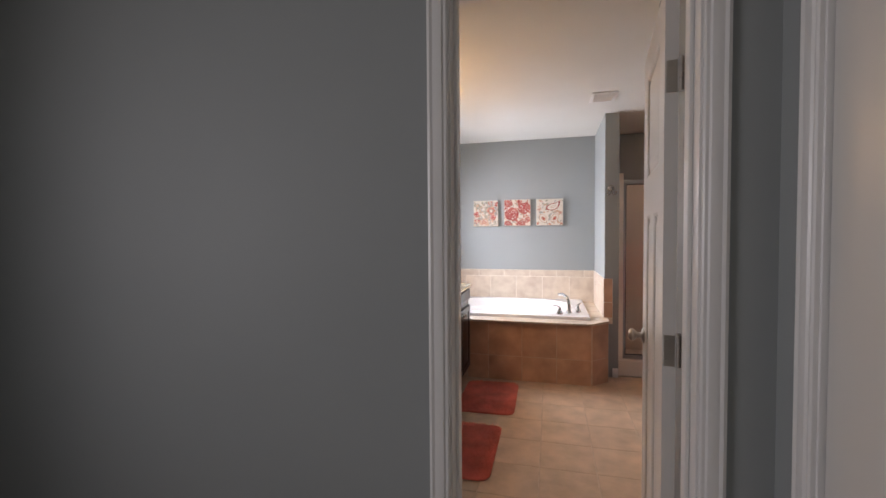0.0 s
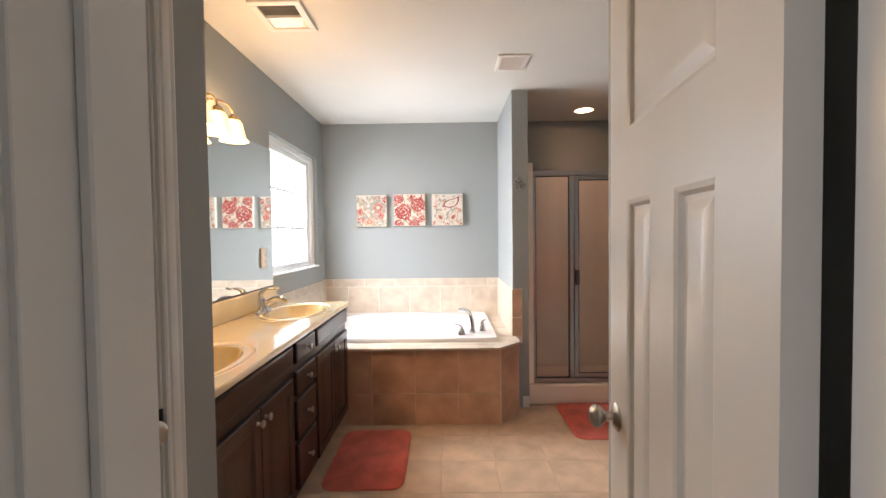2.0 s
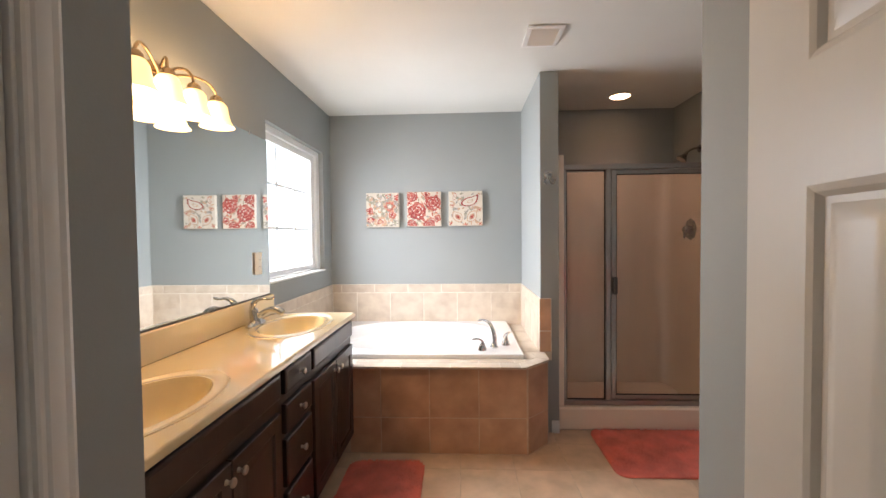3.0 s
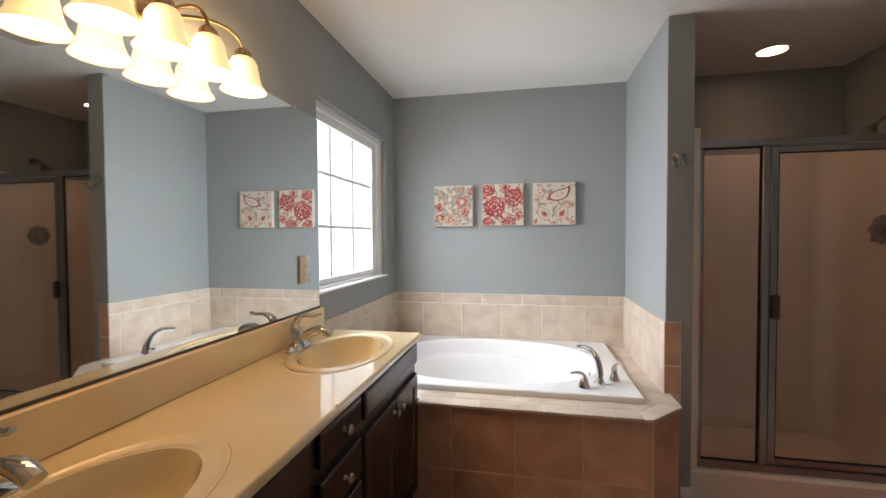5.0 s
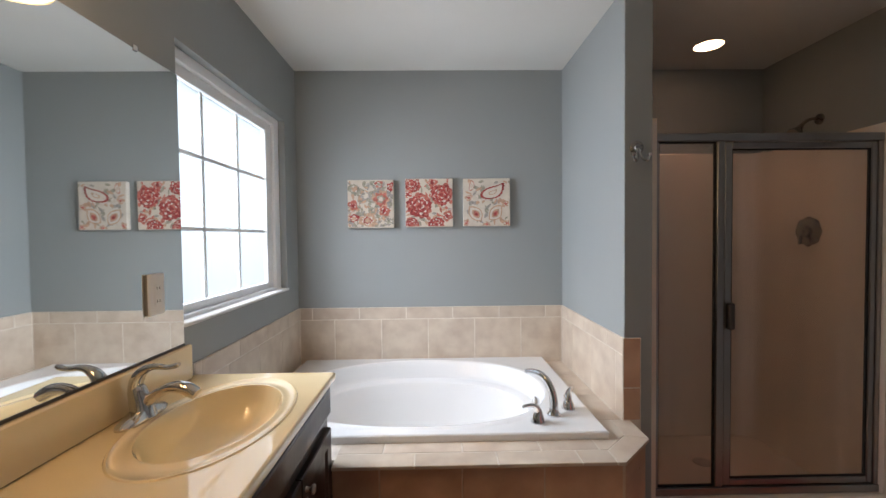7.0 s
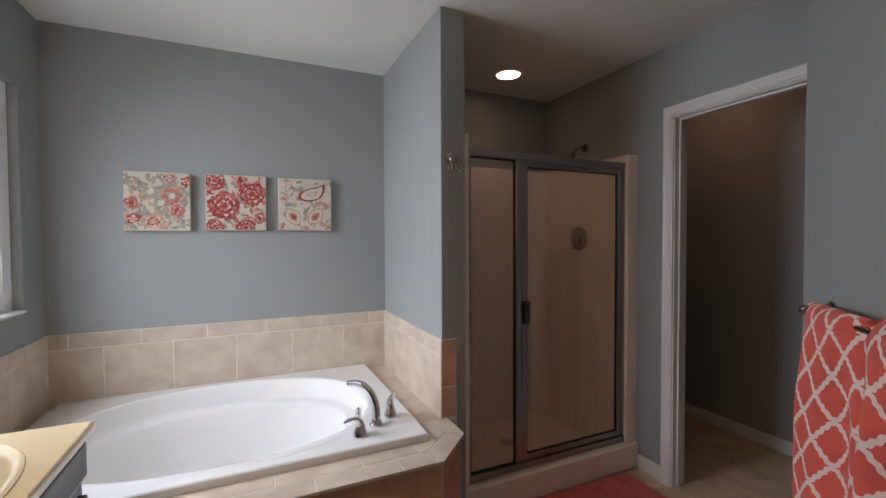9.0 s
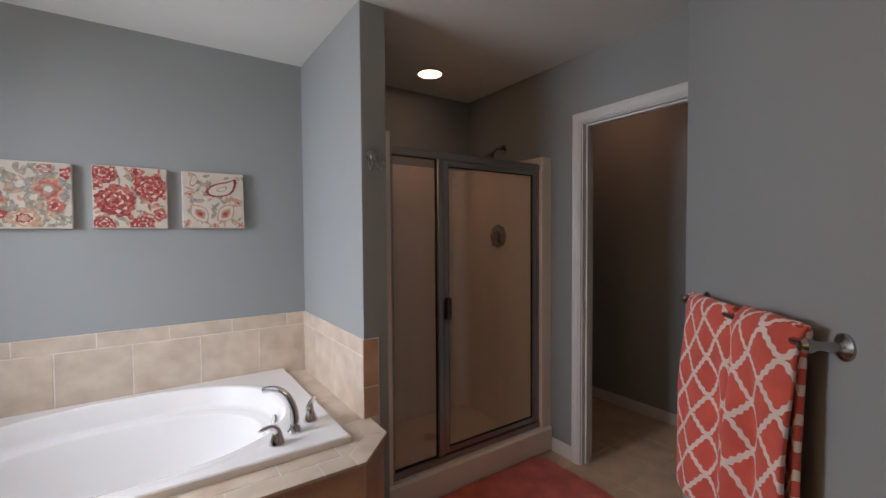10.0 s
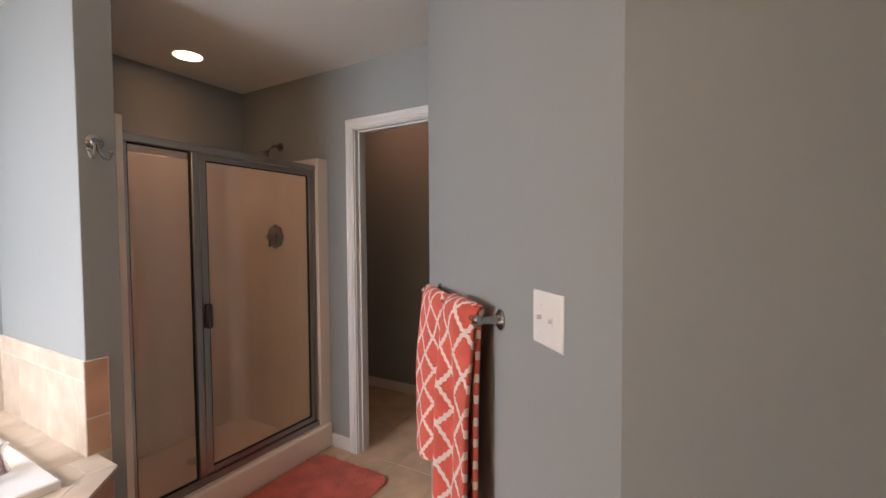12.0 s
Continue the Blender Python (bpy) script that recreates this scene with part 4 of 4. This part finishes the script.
def towel(label, s0, s1, front_drop, back_drop, phase, flare, r):
    """A folded bath towel hung over the bar, with soft folds; the sheet gets its thickness from a modifier."""
    nu = 40
    prof = [(OUT - r * 0.55, BARZ - back_drop * (1 - i / 14)) for i in range(15)]
    prof += [(OUT - r * math.cos(a), BARZ + r * math.sin(a) * 0.9 + 0.004) for a in [math.pi * k / 8 for k in range(1, 8)]]
    prof += [(OUT + r + 0.004, BARZ - front_drop * i / 26) for i in range(27)]
    rnd = random.Random(phase)
    ph = [rnd.uniform(0, 6.28) for _ in range(4)]
    verts, uvs = [], []
    length = 0.0
    last = prof[0]
    for k, (o, z) in enumerate(prof):
        length += math.dist((o, z), last)
        last = (o, z)
        fall = max(0.0, BARZ - z)
        fr = o > OUT
        for i in range(nu + 1):
            t = i / nu
            s = s0 + (s1 - s0) * t
            mid = (s0 + s1) / 2
            s = mid + (s - mid) * (1 + (flare * fall if fr else 0))
            wave = (0.75 * math.sin(9.5 * t + ph[0] + 0.8 * fall) + 0.3 * math.sin(19 * t + ph[1] - 1.5 * fall) + 0.2 * math.sin(5 * t + ph[2])) * min(1, fall * 4)
            off = o + (wave * 0.026 + fall * 0.020 if fr else wave * 0.008 + fall * 0.012)
            roll = (abs(2 * t - 1) ** 3) * 0.052 * (1 if fr else 0)
            zz = z + 0.006 * math.sin(7 * t + ph[3]) * min(1, fall * 3)
            verts.append((-s, -max(off - roll, 0.012), zz))
            uvs.append((s - s0 + 0.02 * phase, length + 0.004 * math.sin(11 * t)))
    faces = [(k * (nu + 1) + i, k * (nu + 1) + i + 1, (k + 1) * (nu + 1) + i + 1, (k + 1) * (nu + 1) + i) for k in range(len(prof) - 1) for i in range(nu)]
    me = bpy.data.meshes.new("bath_towel")
    me.from_pydata(verts, [], faces)
    layer = me.uv_layers.new(name="UVMap")
    for loop in me.loops:
        layer.data[loop.index].uv = uvs[loop.vertex_index]
    for p in me.polygons:
        p.use_smooth = True
    me.materials.append(TERRY)
    ob = new("bath_towel", me)
    ob.matrix_basis = DIAG
    sol = ob.modifiers.new("thickness", "SOLIDIFY")
    sol.thickness, sol.offset = 0.016, 0
    sub = ob.modifiers.new("soft", "SUBSURF")
    sub.levels = sub.render_levels = 1
    return tagged(ob, label, "towel", "towels on the bar")


towel("coral bath towel with a white trellis pattern, nearer the switch", 0.560, 0.795, 0.735, 0.62, 3, 0.05, 0.036)
towel("coral bath towel with a white trellis pattern, by the doorway", 0.836, 1.148, 0.600, 0.57, 7, 0.06, 0.022)


def bath_rug(label, x0, x1, y0, y1, seed, turn=0.0):
    """A shaggy bath mat: a soft pad with rounded corners and thousands of short tufts."""
    rnd = np.random.default_rng(seed)
    w, d, rc = (x1 - x0) / 2, (y1 - y0) / 2, 0.07
    rug = thing("bath_rug", label, "rug", Matrix.Translation(((x0 + x1) / 2, (y0 + y1) / 2, 0.0)) @ Matrix.Rotation(radians(turn), 4, "Z"), "coral bath rugs")

    def edge(g, z):
        pts = []
        for qx, qy, a0 in ((1, 1, 0), (-1, 1, 90), (-1, -1, 180), (1, -1, 270)):
            for k in range(7):
                a = radians(a0 + 15 * k)
                pts.append(((w - rc) * qx + (rc - g) * math.cos(a), (d - rc) * qy + (rc - g) * math.sin(a), z))
        return pts

    bm = bmesh.new()
    loft(bm, [edge(0.004, 0.001), edge(0.0, 0.006), edge(0.003, 0.012), edge(0.012, 0.016)], cap1=True)
    part("pad", bm, RUG, rug)
    n = 9000
    px, py = rnd.uniform(-w, w, n), rnd.uniform(-d, d, n)
    qx, qy = np.maximum(np.abs(px) - (w - rc), 0), np.maximum(np.abs(py) - (d - rc), 0)
    inside = np.hypot(qx, qy) < rc - 0.002
    px, py = px[inside], py[inside]
    k = len(px)
    lay = 0.9 * np.sin(px * 11 + seed) + 0.9 * np.cos(py * 9 - seed) + rnd.normal(0, 0.9, k)
    h = 0.024 + rnd.uniform(-0.005, 0.006, k)
    tx, ty = px + np.cos(lay) * 0.010, py + np.sin(lay) * 0.010
    ang = rnd.uniform(0, 6.28, k)
    verts = np.zeros((k, 4, 3))
    for j in range(3):
        verts[:, j, 0] = px + 0.0042 * np.cos(ang + j * 2.094)
        verts[:, j, 1] = py + 0.0042 * np.sin(ang + j * 2.094)
        verts[:, j, 2] = 0.010
    verts[:, 3] = np.stack([tx, ty, h], 1)
    base = np.arange(k)[:, None] * 4
    faces = np.concatenate([base + np.array([[0, 1, 3]]), base + np.array([[1, 2, 3]]), base + np.array([[2, 0, 3]])])
    me = bpy.data.meshes.new("pile")
    me.from_pydata(verts.reshape(-1, 3).tolist(), [], faces.tolist())
    me.materials.append(RUG)
    for p in me.polygons:
        p.use_smooth = True
    ob = new("shag", me)
    ob.parent = rug
    tagged(ob, "shaggy coral pile", kind="stuff")
    return rug


bath_rug("coral red shag bath rug before the far basin", -0.620, -0.176, 3.055, 3.715, 1, 1.0)
bath_rug("coral red shag bath rug before the near basin", -0.620, -0.232, 2.19, 2.85, 2)
bath_rug("coral red shag bath rug before the shower", 0.900, 1.758, 3.590, 4.155, 3)

# ---- canvases ----
INK = {
    "rose": material("rose_print", (0.40, 0.060, 0.055), 0.9, vary=0.25, scale=60, bump=0.3, bump_scale=500),
    "coral": material("coral_print", (0.52, 0.165, 0.125), 0.9, vary=0.2, scale=60, bump=0.3, bump_scale=500),
    "peach": material("peach_print", (0.55, 0.35, 0.24), 0.9, vary=0.15, scale=60, bump=0.3, bump_scale=500),
    "sage": material("sage_print", (0.36, 0.335, 0.26), 0.9, vary=0.2, scale=60, bump=0.3, bump_scale=500),
    "grey": material("grey_print", (0.37, 0.34, 0.31), 0.9, vary=0.2, scale=60, bump=0.3, bump_scale=500),
    "brick": material("brick_print", (0.34, 0.055, 0.05), 0.9, vary=0.2, scale=60, bump=0.3, bump_scale=500),
    "cream": material("cream_print", (0.64, 0.575, 0.49), 0.9, vary=0.05, scale=60, bump=0.3, bump_scale=500),
}


class Print:
    """Flat printed shapes on a canvas, a layer a fraction of a millimetre above the last."""

    def __init__(self, w):
        self.w, self.sheets, self.level = w, {}, 0

    def shape(self, ink, pts):
        bm = self.sheets.setdefault(ink, bmesh.new())
        self.level += 1
        lim = self.w / 2 - 0.002
        vs = [bm.verts.new((max(-lim, min(lim, x)), -0.0006 - 0.000018 * self.level, max(-lim, min(lim, z)))) for x, z in pts]
        bm.faces.new(vs)

    def blob(self, ink, x, z, r, lobes=6, depth=0.2, squash=1.0, turn=0.0, k=40):
        pts = []
        for i in range(k):
            a = 2 * math.pi * i / k
            g = r * (1 + depth * math.cos(lobes * a + 1.3 * math.sin(2 * a + self.level)) + 0.07 * math.sin(3 * a + self.level * 1.7) + 0.05 * math.sin(5 * a + self.level * 2.9))
            pts.append((x + g * math.cos(a + turn), z + squash * g * math.sin(a + turn)))
        self.shape(ink, pts)

    def leaf(self, ink, x, z, length, width, turn, bend=0.25):
        pts = []
        for side in (1, -1):
            row = []
            for i in range(9):
                t = i / 8
                row.append((length * t, side * width * math.sin(math.pi * t) ** 0.8 + bend * length * t * t))
            pts += row if side == 1 else row[-2:0:-1]
        c, s = math.cos(turn), math.sin(turn)
        self.shape(ink, [(x + c * a - s * b, z + s * a + c * b) for a, b in pts])

    def rose(self, x, z, r, rnd):
        for grow, ink, lobes, depth in ((1.04, "brick", 15, 0.06), (0.98, "coral", 14, 0.07), (0.86, "brick", 11, 0.09), (0.82, "rose", 11, 0.09), (0.70, "cream", 9, 0.13), (0.66, "coral", 9, 0.13),
                                        (0.53, "brick", 7, 0.13), (0.49, "rose", 7, 0.13), (0.37, "cream", 6, 0.16), (0.33, "coral", 6, 0.16), (0.20, "brick", 5, 0.2), (0.13, "rose", 5, 0.2)):
            self.blob(ink, x + rnd.uniform(-0.05, 0.05) * r, z + rnd.uniform(-0.05, 0.05) * r, r * grow, lobes, depth, 0.94, rnd.random() * 6, 60)
        for k in range(7):
            a = k * 0.9 + rnd.random()
            self.leaf("rose", x + 0.55 * r * math.cos(a), z + 0.55 * r * math.sin(a), r * 0.3, r * 0.06, a + 1.4, 0.5)

    def flower(self, x, z, r, petals, ink, heart, rnd):
        t0 = rnd.random() * 6
        for k in range(petals):
            a = t0 + 2 * math.pi * k / petals
            g = r * rnd.uniform(0.7, 1.15)
            self.leaf(ink, x, z, g, g * rnd.uniform(0.36, 0.5), a + rnd.uniform(-0.3, 0.3), rnd.uniform(-0.3, 0.4))
        for grow, col in ((0.5, "cream"), (0.42, heart)):
            self.blob(col, x, z, r * grow, 4, 0.3, 0.8, rnd.random() * 6)


def canvas(label, x, z, w, h, seed, style):
    c = thing("canvas_print", label, "picture", Matrix.Translation((x, YF - 0.0325, z)), "canvases above the tub")
    part("canvas", boxes((-w / 2, w / 2, 0, 0.032, -h / 2, h / 2), bevel=0.003), CANVAS, c)
    rnd, p = random.Random(seed), Print(w)
    half = w / 2 - 0.012
    sprig = {"roses": ("sage", "grey", "coral", "peach"), "garden": ("sage", "grey", "peach", "sage"), "paisley": ("peach", "sage", "cream", "grey")}[style]
    for _ in range({"garden": 190, "roses": 75, "paisley": 62}[style]):
        a, b = rnd.uniform(-half, half), rnd.uniform(-half, half)
        p.leaf(rnd.choice(sprig), a, b, rnd.uniform(0.025, 0.055), rnd.uniform(0.005, 0.012), rnd.uniform(0, 6.28), rnd.uniform(-0.4, 0.4))
    if style == "roses":
        for fx, fz, r in ((-0.062, -0.020, 0.076), (0.078, 0.050, 0.066), (0.045, -0.138, 0.048), (-0.108, 0.118, 0.050), (-0.112, -0.132, 0.042)):
            p.rose(fx, fz, r * w / 0.3, rnd)
        for fx, fz in ((0.02, 0.128), (0.115, -0.085), (-0.135, 0.055)):
            p.flower(fx, fz, 0.036, 5, "coral", "brick", rnd)
    elif style == "garden":
        for ink, r, lobes in (("grey", 0.062, 8), ("peach", 0.052, 8), ("coral", 0.042, 8), ("sage", 0.024, 5), ("cream", 0.014, 5)):
            p.blob(ink, 0.065, 0.030, r, lobes, 0.15)
        for ink, r, lobes in (("peach", 0.056, 5), ("cream", 0.034, 7), ("rose", 0.028, 7), ("peach", 0.020, 7)):
            p.blob(ink, -0.020, -0.105, r, lobes, 0.14, 0.75)
        for fx, fz, r, ink, hh in ((-0.108, -0.092, 0.036, "rose", "peach"), (-0.115, -0.010, 0.036, "coral", "rose"), (-0.03, 0.050, 0.034, "grey", "cream"), (-0.10, 0.095, 0.044, "sage", "peach"),
                                   (0.085, -0.045, 0.036, "coral", "rose"), (0.128, 0.108, 0.030, "rose", "coral"), (0.055, 0.122, 0.032, "coral", "sage"), (0.112, -0.115, 0.036, "grey", "sage"), (0.015, -0.01, 0.032, "sage", "cream"), (-0.135, -0.135, 0.026, "grey", "peach")):
            p.flower(fx, fz, r, rnd.choice((5, 6)), ink, hh, rnd)
    else:
        for fx, fz, size, t, ink in ((0.040, 0.062, 0.125, 0.25, "brick"), (-0.095, 0.105, 0.05, 1.2, "coral")):
            for grow, col in ((1.0, ink), (0.80, "cream"), (0.34, "peach"), (0.24, "cream")):
                pts = []
                for i in range(44):
                    a = 2 * math.pi * i / 44
                    r = size * 0.5 * grow * (1 + 0.05 * math.cos(22 * a) * (col == ink))
                    px, pz = r * 1.35 * math.cos(a), r * 0.62 * math.sin(a)
                    pz += 0.30 * size * grow * max(0, math.cos(a)) ** 3
                    pts.append((fx + px * math.cos(t) - pz * math.sin(t), fz + px * math.sin(t) + pz * math.cos(t)))
                p.shape(col, pts)
        for fx, fz, t in ((-0.065, -0.075, 2.1), (0.055, -0.075, 0.7)):
            for r, col in ((0.062, "peach"), (0.052, "cream"), (0.034, "peach"), (0.022, "coral"), (0.011, "rose")):
                p.leaf(col, fx - r * 0.9 * math.cos(t), fz - r * 0.9 * math.sin(t), r * 2, r * 0.66, t, 0.12)
        for fx, fz in ((-0.115, 0.03), (0.12, -0.01), (0.0, -0.14), (-0.13, -0.13), (0.13, -0.135)):
            p.flower(fx, fz, 0.026, 5, "peach", "coral", rnd)
    for ink, sheet in p.sheets.items():
        tagged(part("print", sheet, INK[ink], c), kind="stuff")
    return c


canvas("square canvas with small grey and peach garden flowers", -0.659, 1.588, 0.294, 0.306, 11, "garden")
canvas("square canvas with large red roses on cream", -0.287, 1.592, 0.303, 0.308, 12, "roses")
canvas("square canvas with red and peach paisley on cream", 0.081, 1.592, 0.300, 0.305, 13, "paisley")

# ---- tiles, piece by piece ----
MESHES = {}


def tile_mesh(w, h, t, mat, chamfer=0.0018):
    key = (round(w, 4), round(h, 4), t, mat.name)
    if key not in MESHES:
        a, b, c = w / 2, h / 2, chamfer
        rings = [[(-a, -b, 0), (a, -b, 0), (a, b, 0), (-a, b, 0)], [(-a, -b, t - c), (a, -b, t - c), (a, b, t - c), (-a, b, t - c)], [(-a + c, -b + c, t), (a - c, -b + c, t), (a - c, b - c, t), (-a + c, b - c, t)]]
        verts = [p for r in rings for p in r]
        faces = [(r * 4 + i, r * 4 + (i + 1) % 4, r * 4 + 4 + (i + 1) % 4, r * 4 + 4 + i) for r in range(2) for i in range(4)] + [(8, 9, 10, 11)]
        me = bpy.data.meshes.new("tile")
        me.from_pydata(verts, [], faces)
        me.materials.append(mat)
        MESHES[key] = me
    return MESHES[key]


def lay(parent, m, rows, t, mat, joint=0.005):
    """Tiles in the plane of m: rows of u0, u1, v0, v1, each shrunk by half a joint."""
    for u0, u1, v0, v1 in rows:
        if u1 - u0 < 0.02 or v1 - v0 < 0.015:
            continue
        ob = new("tile", tile_mesh(u1 - u0 - joint, v1 - v0 - joint, t, mat))
        ob.parent = parent
        ob.matrix_basis = m @ Matrix.Translation(((u0 + u1) / 2, (v0 + v1) / 2, 0))


def course(u0, u1, v0, v1, start, pitch):
    """One course of tiles cut at u0 and u1, with a joint at start."""
    k = math.ceil((u0 - start) / pitch + 1e-6)
    cuts = [u0]
    while start + k * pitch < u1 - 1e-4:
        cuts.append(start + k * pitch)
        k += 1
    cuts.append(u1)
    return [(a, b, v0, v1) for a, b in zip(cuts, cuts[1:])]


def plane(origin, u, v):
    u, v = Vector(u).normalized(), Vector(v).normalized()
    n = u.cross(v)
    m = Matrix((u, v, n)).transposed().to_4x4()
    m.translation = origin
    return m


P = 0.3125
for j in range(-10, 6):
    y1 = 3.662 + j * P
    y0 = y1 - P
    lo, hi = max(y0, 1.16), min(y1, 4.99)
    if hi - lo > 0.03:
        rows = [r for r in course(-0.75, 2.86, lo, hi, 0.029, P)]
        rows = [r for r in rows if not (r[2] > 3.83 and r[1] < 0.5) and not (r[2] > 4.25 and r[1] < 1.95) and not (r[0] > 0.72 and r[3] < 2.2) and not (r[0] > 1.7 and r[3] < 3.05)]
        lay(FLOOR, plane((0, 0, -0.008), (1, 0, 0), (0, 1, 0)), rows, 0.0082, FLOORTILE)

GB = 0.0066
for wall, row in ((NORTH, (XL + GB, 0.575 - GB, YF - GB, YF, 0.5, 0.921)), (WEST, (XL, XL + GB, 3.836, YF, 0.5, 0.921)), (PARTITION, (0.575 - GB, 0.575, 4.123, YF - GB, 0.5, 0.921)), (PARTITION, (0.570, 0.648, 4.130 - GB, 4.130, 0.5, 0.921))):
    part("grout", boxes(row), GROUT, wall)

# wainscot round the tub: one tall course and a narrow cap
W0, W1, W2 = TZ - 0.004, 0.845, 0.923
lay(NORTH, plane((0, YF, 0), (1, 0, 0), (0, 0, 1)), course(XL + 0.009, 0.566, W0, W1, 0.0, 0.302) + course(XL + 0.009, 0.566, W1, W2, -0.142, 0.302), 0.008, TILE)
lay(WEST, plane((XL, 0, 0), (0, 1, 0), (0, 0, 1)), course(3.838, YF - 0.009, W0, W1, 4.70, 0.305) + course(3.838, YF - 0.009, W1, W2, 4.80, 0.305), 0.008, TILE)
lay(PARTITION, plane((0.575, 0, 0), (0, -1, 0), (0, 0, 1)), course(-YF + 0.009, -4.122, W0, W1, -4.503, 0.302) + course(-YF + 0.009, -4.122, W1, W2, -4.30, 0.305), 0.008, TILE)
# stub wall's front strip, its shade put into the tile colour
lay(PARTITION, plane((0, 4.130, 0), (1, 0, 0), (0, 0, 1)), [(0.568, 0.647, TZ, 0.700), (0.568, 0.647, 0.700, W2)], 0.008, SHADEDTILE)

# platform front, clipped corner and side, in the beige tile's shaded colour
lay(SURR, plane((0, 3.832, 0), (1, 0, 0), (0, 0, 1)), course(-0.66, 0.437, 0.003, 0.227, 0.144, 0.304) + course(-0.66, 0.437, 0.227, TZ - 0.024, 0.144, 0.304), 0.009, SHADEDTILE)
lay(SURR, plane((0.440, 3.832, 0), (1, 1, 0), (0, 0, 1)), [(0.0, 0.207, 0.003, 0.227), (0.0, 0.207, 0.227, TZ - 0.024)], 0.009, SHADEDTILE)
lay(SURR, plane((0.5865, 3.978, 0), (0, 1, 0), (0, 0, 1)), [(0.004, 0.146, 0.003, 0.227), (0.004, 0.146, 0.227, TZ - 0.024)], 0.009, SHADEDTILE)

# deck: two courses of half tiles along the front, mitred at the clipped corner
lay(SURR, plane((0, 0, TZ - 0.0125), (1, 0, 0), (0, 1, 0)), course(-0.63, 0.37, 3.878, 3.976, -0.155, 0.302), 0.0125, TILE)
lay(SURR, plane((0, 0, TZ - 0.0125), (1, 0, 0), (0, 1, 0)), course(-0.63, 0.40, 3.784, 3.878, -0.030, 0.304), 0.0125, TILE)
lay(SURR, plane((0, 0, TZ - 0.0125), (1, 0, 0), (0, 1, 0)), course(0.432, 0.566, 4.13, 4.435, 4.0, 9) + course(0.432, 0.566, 4.435, 4.74, 4.0, 9) + course(0.432, 0.566, 4.74, 5.02, 4.0, 9), 0.0125, TILE)
lay(SURR, plane((0, 0, TZ - 0.0125), (1, 0, 0), (0, 1, 0)), course(XL + 0.01, -1.088, 3.84, 4.3, 4.0, 9) + course(XL + 0.01, -1.088, 4.3, 4.7, 4.0, 9) + course(XL + 0.01, -1.088, 4.7, 5.02, 4.0, 9), 0.0125, TILE)
for pts in (((0.3725, 3.8785), (0.4015, 3.8785), (0.5125, 3.990), (0.5125, 4.125), (0.4325, 4.125), (0.4325, 3.976), (0.3725, 3.976)),
            ((0.4025, 3.784), (0.428, 3.784), (0.599, 3.955), (0.518, 3.986), (0.4065, 3.8745), (0.4025, 3.8745)),
            ((0.599, 3.960), (0.599, 4.126), (0.517, 4.126), (0.517, 3.9905))):
    bm = bmesh.new()
    loft(bm, [[(x, y, z) for x, y in pts] for z in (TZ - 0.0125, TZ)], cap0=True, cap1=True)
    part("tile", bm, TILE, SURR)
